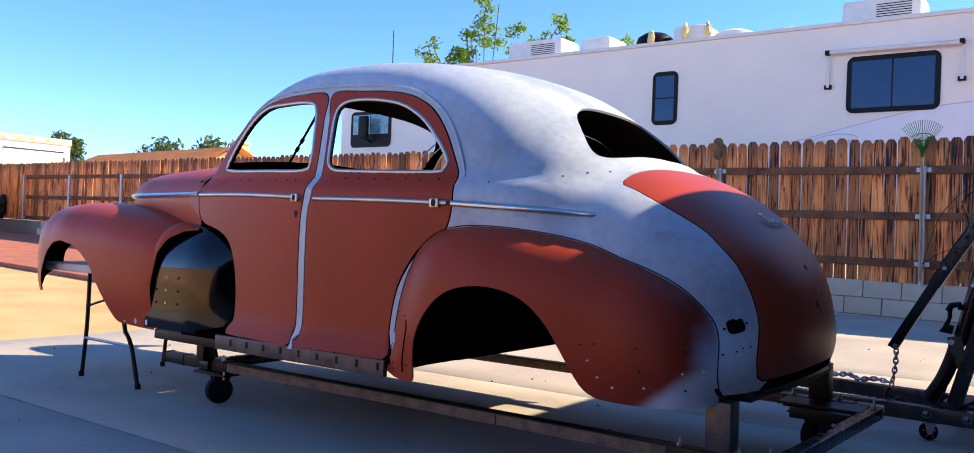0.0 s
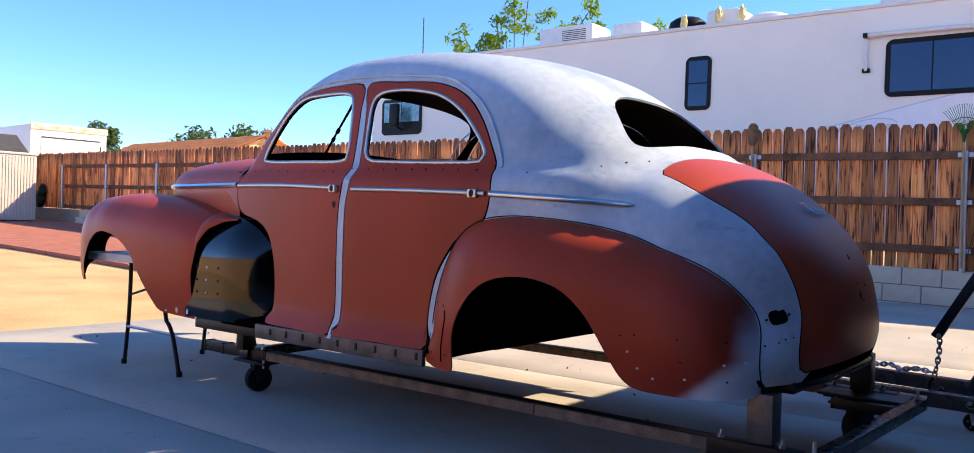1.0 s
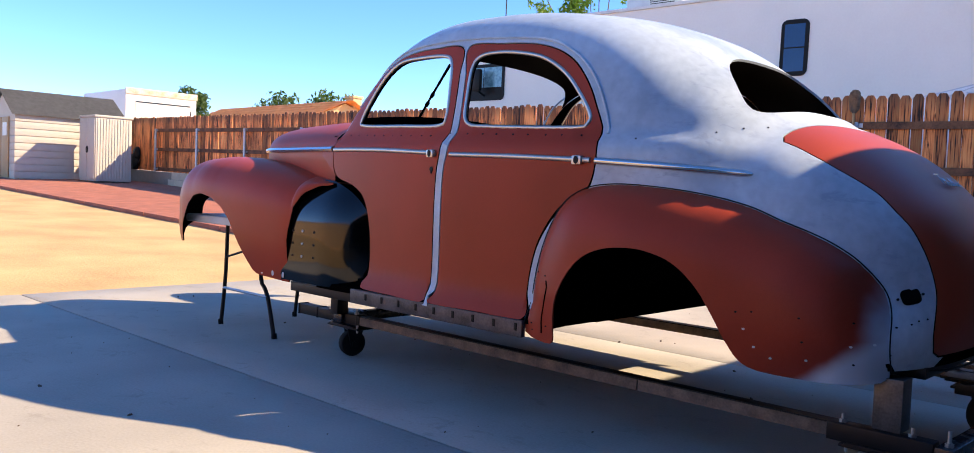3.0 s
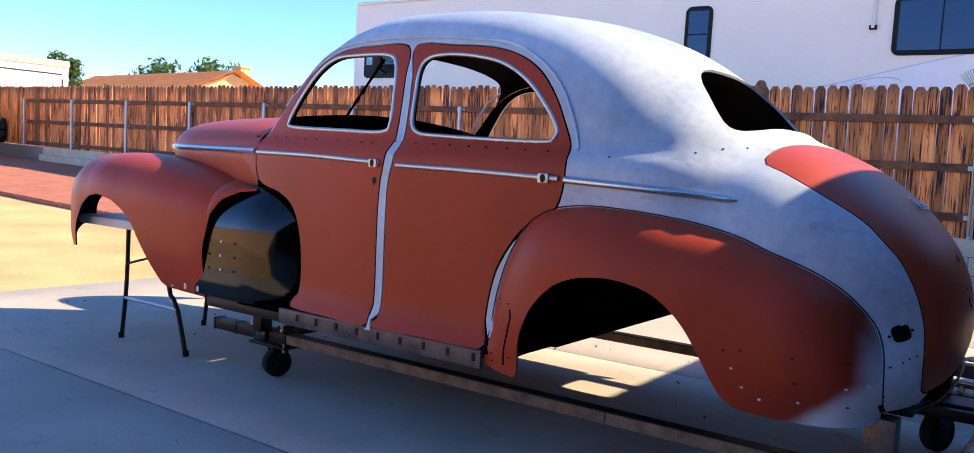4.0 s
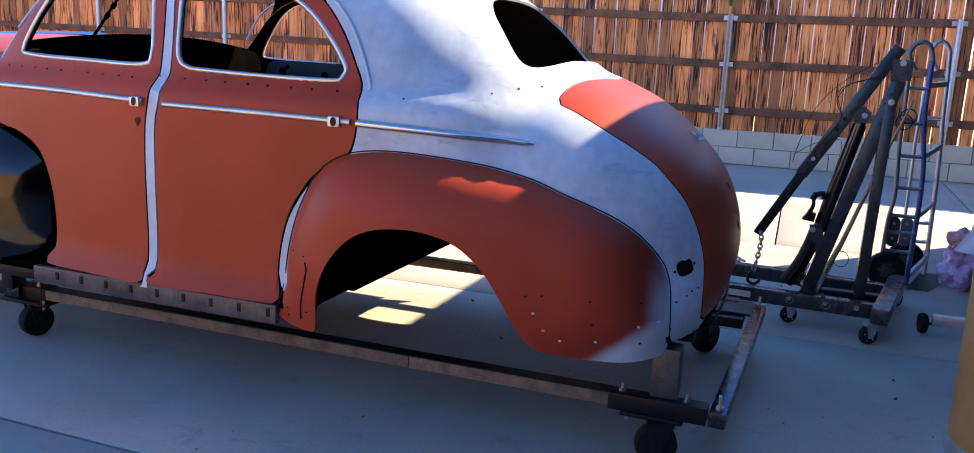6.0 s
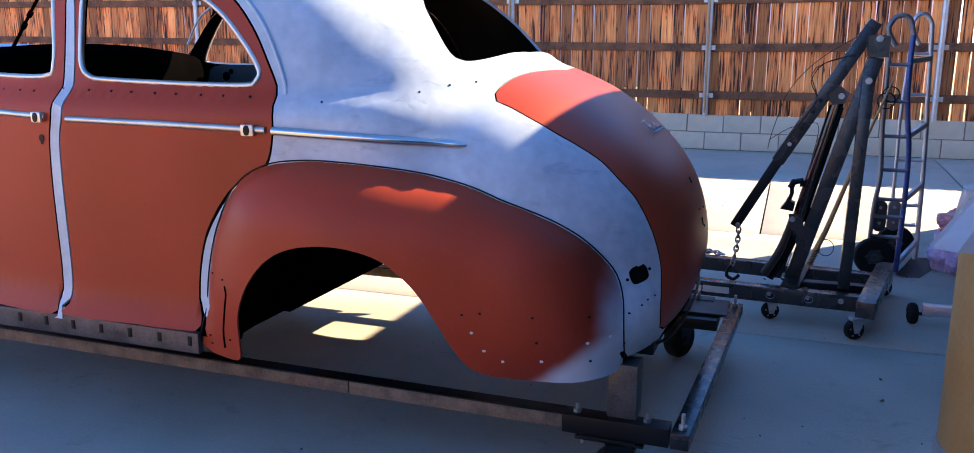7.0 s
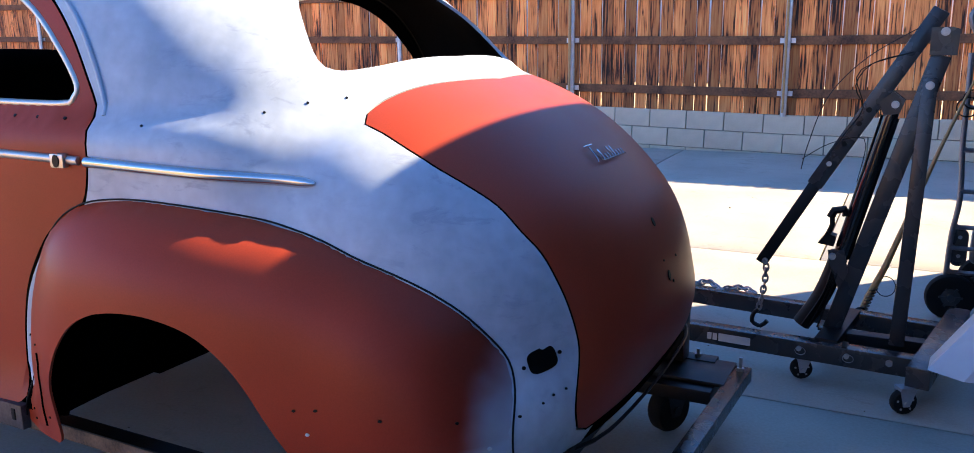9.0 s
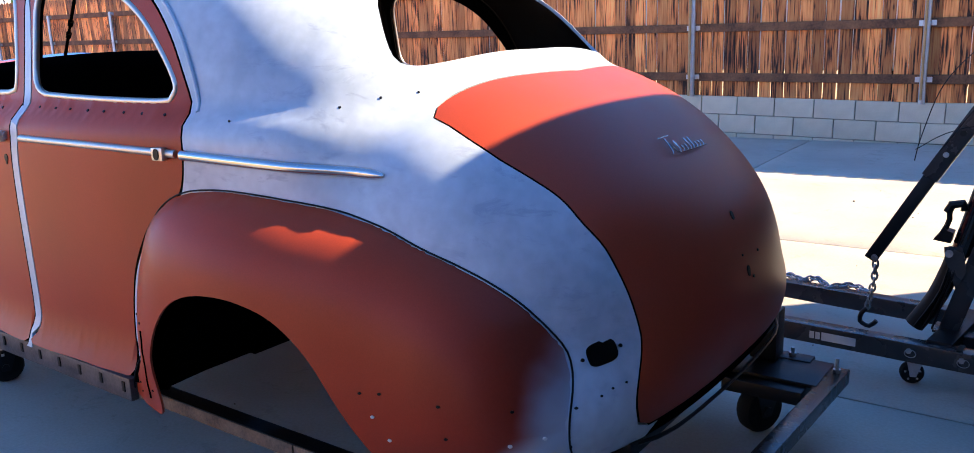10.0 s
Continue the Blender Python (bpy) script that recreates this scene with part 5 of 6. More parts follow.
# ---- fittings and holes of the car ----
def on_body(x, z, side=1):
    """A place on the coachwork and the way out of it there."""
    def f(a, b):
        u, q = side_param(a, b)
        return Vector((a, -half_width(u, min(q, 1.0)), b))
    p, e = f(x, z), 0.01
    n = (f(x + e, z) - f(x - e, z)).cross(f(x, z + e) - f(x, z - e)).normalized()
    if n.y > 0:
        n = -n
    return Vector((p.x, p.y * side, p.z)), Vector((n.x, n.y * side, n.z))


def disc(bm, p, n, r, flat=1.0, seg=10, depth=0.004, lift=0.0005):
    m = n.to_track_quat("Z", "Y").to_matrix().to_4x4()
    bmesh.ops.create_cone(bm, cap_ends=True, segments=seg, radius1=r, radius2=r, depth=depth,
                          matrix=Matrix.Translation(p + n * lift) @ m @ Matrix.Diagonal((1, flat, 1, 1)))


def hole(p, n, r, flat=1.0, mat=None, parent=None, name="bolt_hole", depth=0.004):
    bm = bmesh.new()
    disc(bm, p, n, r, flat, depth=depth)
    part(name, bm, mat or M_BLACKPL, parent or car)


for i in range(10):
    hole(*on_body(-2.62 + 0.073 * i + 0.004 * (i % 3), 1.146 - 0.0015 * i), 0.0042, depth=0.006)
for i in range(8):
    hole(*on_body(-1.735 + 0.083 * i + 0.006 * (i % 2), 1.138 - 0.0016 * i), 0.0042, depth=0.006)
for x, z in ((-1.842, 1.142), (-0.92, 1.115), (-0.668, 1.142), (-0.602, 1.160), (-0.545, 1.168)):
    hole(*on_body(x, z), 0.0033, depth=0.004)
for x, z in ((-0.008, 0.551), (0.004, 0.561), (0.019, 0.566), (-0.04, 0.46)):
    hole(*on_body(x, z), 0.0028)


def on_fender(x, z):
    f = lambda a, b: Vector(rear_fender_at(a, b))
    e = 0.008
    n = (f(x + e, z) - f(x - e, z)).cross(f(x, z + e) - f(x, z - e)).normalized()
    return f(x, z), (n if n.y < 0 else -n)


for x, z, pale in ((-0.455, 0.552, 0), (-0.406, 0.558, 0), (-0.262, 0.555, 0), (-0.121, 0.554, 0), (-0.030, 0.545, 0), (-0.43, 0.50, 1), (-0.252, 0.482, 0), (-0.121, 0.483, 1),
                   (-0.07, 0.492, 1), (-0.40, 0.445, 1), (-0.242, 0.425, 1), (-0.115, 0.428, 0), (-0.35, 0.415, 1), (-1.262, 0.60, 0), (-1.205, 0.592, 0), (-1.285, 0.40, 0), (-1.28, 0.375, 0), (-1.20, 0.40, 0)):
    hole(*on_fender(x, z), 0.005 if pale else 0.0042, 0.7, M_WHITEPL if pale else M_BLACKPL)
bm = bmesh.new()
lip = [(-1.195, 0.575), (-1.188, 0.55), (-1.205, 0.49), (-1.222, 0.43), (-1.226, 0.37)]
add_tube(bm, [rear_fender_at(*p) for p in smooth_loop(lip, 0.02, False)], 0.0035, 5)
part("lip_seam", bm, M_DARK, car)
# thin black tube drawn for the dark line of the fender seam
for s in (1, -1):
    bm = bmesh.new()
    line = []
    for p in smooth_loop(RF_TOP, 0.02, False)[1:-1]:
        out = (Vector((p[0], p[1])) - Vector((-0.72, 0.45))).normalized() * 0.0035
        u, q = side_param(p[0] + out.x, p[1] + out.y)
        line.append((p[0] + out.x, -(half_width(u, min(max(q, 0.0), 1.0)) + 0.0005) * s, p[1] + out.y))
    add_tube(bm, line, 0.0023, 6)
    part("fender_seam_line", bm, M_BLACKPL, car, "thin dark seam line")
# door handle openings
for x, z in ((-1.910, 1.053), (-1.137, 1.033)):
    p, n = on_body(x, z)
    bm = bmesh.new()
    m = Matrix.Translation(p + n * 0.010) @ n.to_track_quat("Z", "X").to_matrix().to_4x4()
    add_box(bm, (-0.017, -0.021, -0.008), (0.017, 0.021, 0.010), m, 0.005)
    esc = part("handle_plate", bm, M_TRIM, car, "worn chrome handle plate")
    hole(p + n * 0.020, n, 0.0100, 1.5, None, esc)
p, n = on_body(-1.913, 0.985)
hole(p, n, 0.011, 1.1)
hole(p + Vector((0, 0, -0.012)), n, 0.005, 1.6)
# tail lamp openings
for s in (1, -1):
    p, n = on_body(-0.026, 0.632, s)
    bm = bmesh.new()
    m = Matrix.Translation(p + n * 0.001) @ n.to_track_quat("Z", "Y").to_matrix().to_4x4() @ pose(0, 0, 0, 0, 0, 12)
    ring = [(0.036 * math.copysign(abs(math.cos(t)) ** 0.6, math.cos(t)), 0.025 * math.copysign(abs(math.sin(t)) ** 0.6, math.sin(t))) for t in np.linspace(0, math.tau, 29)[:-1]]
    vs = [bm.verts.new(m @ Vector((c, d, 0.001))) for c, d in ring]
    bm.faces.new(vs)
    bmesh.ops.solidify(bm, geom=list(bm.faces), thickness=0.004)
    part("lamp_opening", bm, M_BLACKPL, car, "empty tail lamp opening")
    for d in (-0.047, 0.045):
        hole(m @ Vector((d, 0.0, 0)), n, 0.0042)
# script on the boot lid, drawn as a plain flourish, and the lock holes


def lid_at(y, z):
    a = 45.0
    for _ in range(30):
        r = curve(TAIL_A, TAIL_R, a)
        a = math.degrees(math.asin(min(max((z - HZ) / r, -1), 1)))
    u = HX + 1 - a / 90
    w = curve(PLAN_X, PLAN_Y, 0.0)
    q = max(1 - (abs(y) / w) ** (1 / 0.39), 0.0) ** (1 / curve(ROUND_U, ROUND_N, u))
    x, zz = side_place(u, q)
    return Vector((x, y, zz))


def lid_out(y, z):
    e = 0.01
    n = (lid_at(y + e, z) - lid_at(y - e, z)).cross(lid_at(y, z + e) - lid_at(y, z - e)).normalized()
    return n if n.x > 0 else -n


bm = bmesh.new()
for dy, dz, hgt, loops in ((-0.105, 0.012, 0.034, 1), (-0.062, 0.0, 0.013, 8)):
    wave = []
    span = 0.04 if loops == 1 else 0.168
    for k in np.linspace(0, 1, 14 if loops == 1 else 110):
        t = k * loops * math.tau
        tall = 2.0 if loops > 1 and (k < 0.12 or 0.42 < k < 0.56) else 1.0
        y = dy + span * k + 0.006 * math.sin(t)
        z = 0.990 + dz - hgt * 0.5 * math.cos(t) * tall + (hgt * 0.5 if tall > 1 else 0)
        wave.append(lid_at(y, z) + lid_out(y, z) * 0.010)
    add_tube(bm, wave, 0.0018, 6)
bar_line = [lid_at(y, 1.022) + lid_out(y, 1.022) * 0.010 for y in np.linspace(-0.112, -0.055, 8)]
add_tube(bm, bar_line, 0.0018, 6)
part("script_badge", bm, M_CHROME, lid, "small chrome script badge")
for y, z, r, fl in ((0.0, 0.826, 0.008, 1.5), (0.0, 0.686, 0.009, 1.6), (0.09, 0.72, 0.004, 1), (0.03, 0.665, 0.004, 1), (-0.02, 0.73, 0.003, 1)):
    hole(lid_at(y, z), lid_out(y, z), r, fl, None, lid, "lock_hole")
# splash panel holes and sill slots
for z in (0.52, 0.585, 0.65):
    for x in (-2.935, -2.85, -2.75):
        hole(Vector(splash_at(x, z)), Vector((0, -1, 0)), 0.0065, 1, M_WHITEPL if -2.9 < x < -2.8 else M_BLACKPL)
for i in range(9):
    bm = bmesh.new()
    x = -2.30 + 0.118 * i
    add_box(bm, (x - 0.007, -0.900, 0.360), (x + 0.007, -0.8965, 0.390), None, 0.001)
    part("sill_slot", bm, M_BLACKPL, car)
for i, x in enumerate((-3.235, -3.13, -3.03)):
    p = Vector((x, -0.878, 0.405))
    hole(p, Vector((0, -1, 0)), 0.010, 1.5, M_WHITEPL)
# frame ends under the boot
bm = bmesh.new()
add_box(bm, (-0.13, -0.52, 0.372), (0.02, 0.52, 0.41), None, 0.006)
part("rear_crossmember", bm, M_FRAME, car, "black rear frame crossmember")
bm = bmesh.new()
add_tube(bm, smooth_loop([(0.01, -0.50, 0.398), (0.055, -0.36, 0.395), (0.070, 0.0, 0.395), (0.055, 0.36, 0.395), (0.01, 0.50, 0.398)], 0.05, False), 0.005, 6)
part("boot_sill", bm, M_FRAME, car)

# ---- behind and around: fence pieces, motorhome, sheds, trees ----
def wood_material():
    m = bpy.data.materials.new("weathered_cedar")
    m.use_nodes = True
    n, l = m.node_tree.nodes, m.node_tree.links
    b = n["Principled BSDF"]
    b.inputs["Roughness"].default_value = 0.8
    tc, info = n.new("ShaderNodeTexCoord"), n.new("ShaderNodeObjectInfo")
    off = n.new("ShaderNodeVectorMath")
    off.operation = "MULTIPLY_ADD"
    l.new(info.outputs["Random"], off.inputs[0])
    off.inputs[1].default_value = (37.0, 11.0, 53.0)
    l.new(tc.outputs["Object"], off.inputs[2])
    mp = n.new("ShaderNodeMapping")
    mp.inputs["Scale"].default_value = (22.0, 22.0, 1.6)
    l.new(off.outputs[0], mp.inputs["Vector"])
    grain, blot = n.new("ShaderNodeTexNoise"), n.new("ShaderNodeTexNoise")
    grain.inputs["Scale"].default_value, grain.inputs["Detail"].default_value = 3.0, 9
    blot.inputs["Scale"].default_value, blot.inputs["Detail"].default_value = 2.6, 4
    l.new(mp.outputs[0], grain.inputs["Vector"])
    l.new(off.outputs[0], blot.inputs["Vector"])
    ramp_n = n.new("ShaderNodeValToRGB")
    e = ramp_n.color_ramp.elements
    e[0].position, e[0].color = 0.40, (0.028, 0.008, 0.004, 1)
    e[1].position, e[1].color = 0.66, (0.78, 0.32, 0.10, 1)
    mid = e.new(0.475)
    mid.color = (0.58, 0.17, 0.046, 1)
    mixv = n.new("ShaderNodeMath")
    mixv.operation = "MULTIPLY_ADD"
    l.new(blot.outputs["Fac"], mixv.inputs[0])
    mixv.inputs[1].default_value = 0.45
    sub = n.new("ShaderNodeMath")
    sub.operation = "MULTIPLY_ADD"
    l.new(grain.outputs["Fac"], sub.inputs[0])
    sub.inputs[1].default_value, sub.inputs[2].default_value = 0.75, -0.10
    l.new(sub.outputs[0], mixv.inputs[2])
    l.new(mixv.outputs[0], ramp_n.inputs["Fac"])
    # knots
    vor = n.new("ShaderNodeTexVoronoi")
    vor.inputs["Scale"].default_value = 6.0
    mk = n.new("ShaderNodeMapping")
    mk.inputs["Scale"].default_value = (1.6, 1.6, 0.8)
    l.new(off.outputs[0], mk.inputs["Vector"])
    l.new(mk.outputs[0], vor.inputs["Vector"])
    kn = n.new("ShaderNodeMapRange")
    kn.inputs["From Min"].default_value, kn.inputs["From Max"].default_value = 0.05, 0.13
    kn.inputs["To Min"].default_value, kn.inputs["To Max"].default_value = 0.15, 1.0
    l.new(vor.outputs["Distance"], kn.inputs["Value"])
    hsv = n.new("ShaderNodeHueSaturation")
    v = n.new("ShaderNodeMapRange")
    v.inputs["To Min"].default_value, v.inputs["To Max"].default_value = 0.42, 1.7
    l.new(info.outputs["Random"], v.inputs["Value"])
    mul = n.new("ShaderNodeMath")
    mul.operation = "MULTIPLY"
    l.new(v.outputs[0], mul.inputs[0])
    l.new(kn.outputs[0], mul.inputs[1])
    l.new(mul.outputs[0], hsv.inputs["Value"])
    l.new(ramp_n.outputs[0], hsv.inputs["Color"])
    sep, ends, wet = n.new("ShaderNodeSeparateXYZ"), n.new("ShaderNodeMapRange"), n.new("ShaderNodeMix")
    l.new(tc.outputs["Object"], sep.inputs[0])
    jag = n.new("ShaderNodeMath")
    jag.operation = "MULTIPLY_ADD"
    l.new(grain.outputs["Fac"], jag.inputs[0])
    jag.inputs[1].default_value = 0.22
    l.new(sep.outputs["Z"], jag.inputs[2])
    ends.inputs["From Min"].default_value, ends.inputs["From Max"].default_value, ends.inputs["To Max"].default_value = 0.98, 1.14, 0.75
    l.new(jag.outputs[0], ends.inputs["Value"])
    wet.data_type = "RGBA"
    l.new(ends.outputs[0], wet.inputs["Factor"])
    l.new(hsv.outputs[0], wet.inputs["A"])
    wet.inputs["B"].default_value = (0.055, 0.036, 0.026, 1)
    l.new(wet.outputs["Result"], b.inputs["Base Color"])
    bp = n.new("ShaderNodeBump")
    bp.inputs["Strength"].default_value, bp.inputs["Distance"].default_value = 0.5, 0.004
    l.new(grain.outputs["Fac"], bp.inputs["Height"])
    l.new(bp.outputs[0], b.inputs["Normal"])
    return m


M_WOOD = wood_material()
M_RAIL = material("dark_fence_rail", (0.09, 0.034, 0.016), 0.85, 0, 0.5, 5, 60, 0.3, tint=(0.26, 0.11, 0.05))
rv = thing("motorhome", "long white motorhome parked behind the fence", "motorhome", at=(-4, 10.4, 0.13))
bm = bmesh.new()
RY = 9.2
add_box(bm, (-12.3, RY, 0.75), (2.2, RY + 2.5, 4.17), None, 0.10)
part("body", bm, M_RV, rv)
bm = bmesh.new()
add_box(bm, (-12.2, RY - 0.025, 4.105), (2.2, RY + 0.02, 4.165), None, 0.012)
part("roof_trim", bm, M_WHITEPL, rv, "pale ribbed roof edge")
for x in (-9.0, -1.0, 0.2):
    bm = bmesh.new()
    add_lathe(bm, [(0.2, -0.12), (0.40, -0.13), (0.47, -0.08), (0.47, 0.08), (0.40, 0.13), (0.2, 0.12)], pose(x, RY + 0.30, 0.60, 90, 0, 0), 28)
    part("wheel", bm, M_RUBBER, rv)


def rv_window(x0, x1, z0, z1, bars, upright=True, glass=None, sill=0.0):
    bm = bmesh.new()
    add_box(bm, (x0, RY - 0.018, z0), (x1, RY - 0.004, z1))
    bmesh.ops.bevel(bm, geom=[e for e in bm.edges if abs(e.verts[0].co.y - e.verts[1].co.y) > 0.01], offset=0.10, segments=6, affect="EDGES", profile=0.5)
    w = part("window", bm, M_BLACKPL, rv, "black framed window")
    n = bars + 1
    for i in range(n):
        bm = bmesh.new()
        f0, f1 = i / n, (i + 1) / n
        if upright:
            lo, hi = (x0 + 0.07 + (x1 - x0 - 0.12) * f0, RY - 0.022, z0 + 0.07 + sill), (x0 + 0.05 + (x1 - x0 - 0.12) * f1, RY - 0.0185, z1 - 0.07)
        else:
            lo, hi = (x0 + 0.06, RY - 0.022, z0 + 0.07 + (z1 - z0 - 0.12) * f0), (x1 - 0.06, RY - 0.0185, z0 + 0.05 + (z1 - z0 - 0.12) * f1)
        add_box(bm, lo, hi)
        part("pane", bm, glass or M_GLASS, w, smooth=False)


rv_window(-5.00, -4.56, 2.80, 3.665, 1, False)
rv_window(-2.00, -0.81, 2.84, 3.64, 1)
# patchy teal paints the sky showing through the cab glass
M_CABGLASS = material("sky_teal_cab_glass", (0.10, 0.27, 0.33), 0.05, 0, 0.35, 3.5, 14, 0.0, tint=(0.30, 0.55, 0.60))
rv_window(-11.95, -10.80, 2.62, 3.37, 1, True, M_CABGLASS, 0.20)
bm = bmesh.new()
add_box(bm, (-11.51, RY - 0.26, 2.79), (-11.27, RY - 0.16, 3.25), None, 0.045)
add_rod(bm, (-11.39, RY - 0.20, 2.82), (-11.34, RY + 0.02, 2.70), 0.02)
part("mirror", bm, M_BLACKPL, rv, "black side mirror")
bm = bmesh.new()
add_rod(bm, (-2.25, RY - 0.10, 3.715), (-0.565, RY - 0.10, 3.70), 0.035, seg=14)
awn = part("awning", bm, M_WHITEPL, rv, "rolled white window awning")
for x in (-2.25, -0.56):
    bm = bmesh.new()
    add_box(bm, (x - 0.02, RY - 0.06, 3.22), (x + 0.02, RY - 0.03, 3.70), None, 0.004)
    a = part("awning_arm", bm, M_WHITEPL, awn)
    bm = bmesh.new()
    add_box(bm, (x - 0.05, RY - 0.05, 3.20), (x + 0.05, RY - 0.002, 3.26), None, 0.006)
    part("awning_bracket", bm, M_BLACKPL, awn)
    bm = bmesh.new()
    add_box(bm, (x - 0.03, RY - 0.15, 3.68), (x + 0.03, RY - 0.05, 3.74), None, 0.006)
    part("awning_cap", bm, M_BLACKPL, awn)


def roof_box(name, x0, x1, h, y, mat, louvre=True, label=""):
    bm = bmesh.new()
    z = 4.16
    add_box(bm, (x0, y, z), (x1, y + 0.7, z + h), None, min(0.09, h * 0.35))
    ob = part(name, bm, mat, rv, label)
    if louvre:
        for k in range(7):
            bm = bmesh.new()
            add_box(bm, (x1 - (x1 - x0) * 0.55, y - 0.006, z + h * (0.25 + 0.08 * k)), (x1 - (x1 - x0) * 0.12, y + 0.004, z + h * (0.25 + 0.08 * k) + 0.012))
            part("louvre", bm, M_BLACKPL, ob, smooth=False)
    return ob


M_YELLOW = material("yellowed_sealant", (0.62, 0.50, 0.20), 0.6, 0, 0.3, 6, 30, 0.1)
roof_box("air_conditioner", -8.30, -7.10, 0.44, RY + 0.50, M_WHITEPL, True, "white rooftop air conditioner")
roof_box("roof_vent", -6.74, -6.12, 0.37, RY + 0.55, M_WHITEPL, False, "white roof vent")
roof_box("roof_vent", -4.95, -4.36, 0.39, RY + 0.55, M_WHITEPL, False, "white roof vent cover")
roof_box("air_conditioner", -2.24, -1.15, 0.44, RY + 0.50, M_WHITEPL, True, "white rooftop air conditioner")
for x, y, r, h, mat in ((-5.35, RY + 0.75, 0.33, 0.34, M_BLACKPL), (-3.95, RY + 0.8, 0.36, 0.25, M_WHITEPL), (-3.05, RY + 0.8, 0.25, 0.19, M_WHITEPL)):
    bm = bmesh.new()
    add_lathe(bm, [(r, 0), (r, h * 0.45), (r * 0.9, h * 0.75), (r * 0.6, h * 0.95), (0.0, h)], Matrix.Translation((x, y, 4.165)), 24)
    part("roof_dome", bm, mat, rv)
for x, z in ((-5.27, 4.38), (-4.66, 4.44), (-4.27, 4.42)):
    bm = bmesh.new()
    bmesh.ops.create_icosphere(bm, subdivisions=3, radius=1.0)
    for v in bm.verts:
        k = 1 + 0.4 * noise.noise(v.co * 2 + Vector((x, 0, 0)))
        v.co = Vector((x + 0.06 * v.co.x * k, RY + 0.42 + 0.06 * v.co.y * k, z - 0.04 + 0.13 * v.co.z * k))
    part("sealant_patch", bm, M_YELLOW, rv, "yellowed sealant")
M_GRAPHIC = material("pale_grey_graphic", (0.56, 0.57, 0.60), 0.4, 0, 0.05)
bm = bmesh.new()
top = [(x, 2.32 + 0.62 * float(ramp(x, -3.9, -0.2))) for x in np.linspace(-4.3, 2.0, 26)]
add_grid(bm, [[(x, RY - 0.003, z) for x, z in top], [(x, RY - 0.003, z - 0.016) for x, z in top]])
part("swoosh", bm, M_GRAPHIC, rv, "pale swoosh graphic")
bm = bmesh.new()
add_grid(bm, [[(x, RY - 0.0025, z - 0.016) for x, z in top], [(x, RY - 0.0025, 1.7) for x, z in top]])
part("lower_panel", bm, material("bright_white_paint", (0.80, 0.80, 0.80), 0.35, 0, 0.03), rv, "brighter white below the swoosh")
bm = bmesh.new()
add_tube(bm, [(-2.15 + 0.34 * math.cos(a), RY - 0.004, 2.43 + 0.12 * math.sin(a) + 0.03 * math.cos(a)) for a in np.linspace(0.2, 5.6, 30)], 0.007, 4)
badge = part("badge", bm, M_GRAPHIC, rv, "grey script badge")
for k in range(7):
    bm = bmesh.new()
    add_box(bm, (-2.75 + 0.13 * k, RY - 0.005, 2.37), (-2.66 + 0.13 * k, RY - 0.002, 2.44 + 0.03 * (k % 3 == 0)))
    part("badge_bar", bm, M_GRAPHIC, badge)


# it stands on a slight slope
rv.matrix_basis = rv.matrix_basis @ Matrix.Rotation(radians(0.62), 4, "Y")


def leaves(bm, centre, radius, count, size, squash=0.8, rng=random):
    """A loose clump of small leaves."""
    for _ in range(count):
        d = Vector((rng.gauss(0, 1), rng.gauss(0, 1), rng.gauss(0, 1)))
        d = d.normalized() * radius * rng.random() ** 0.45
        p = Vector(centre) + Vector((d.x, d.y, d.z * squash))
        m = Matrix.Translation(p) @ Euler((rng.uniform(-1.2, 1.2), rng.uniform(-1.2, 1.2), rng.uniform(0, 6.3))).to_matrix().to_4x4()
        s = size * rng.uniform(0.6, 1.3)
        vs = [bm.verts.new(m @ Vector(c)) for c in ((-s, 0, 0), (0, -s * 0.42, s * 0.08), (s, 0, 0), (0, s * 0.42, s * 0.08))]
        bm.faces.new(vs)


tree = thing("tree", "young tree with sparse bright green leaves behind the motorhome", "tree", at=(-11.3, 13.0, 0.14))
bm = bmesh.new()
add_tube(bm, [(-11.3, 13.0, 0.1), (-11.2, 13.0, 2.2), (-11.25, 13.0, 3.8)], [0.13, 0.10, 0.07], 8)
part("trunk", bm, M_BARK, tree)
tips = [(-13.0, 5.7), (-12.3, 5.35), (-11.9, 5.5), (-11.3, 6.1), (-11.15, 6.7), (-11.7, 5.9), (-10.1, 5.75), (-9.2, 5.85), (-7.5, 5.15)]
for x, z in tips:
    bm = bmesh.new()
    y = 13 + random.uniform(-0.5, 0.5)
    add_tube(bm, smooth_loop([(-11.25, 13, 3.6), ((x - 11.25) / 2, (y + 13) / 2, (z + 3.4) / 2 - 0.1), (x, y, z)], 0.3, False), 0.012, 6)
    part("limb", bm, M_BARK, tree)
bm = bmesh.new()
for x, z in tips:
    for k in range(5):
        leaves(bm, (x + random.uniform(-0.3, 0.3), 13 + random.uniform(-0.3, 0.3), z - 0.3 * k * 0.5 + random.uniform(-0.05, 0.15)), 0.23, 55, 0.07)
part("crown", bm, M_LEAF, tree)


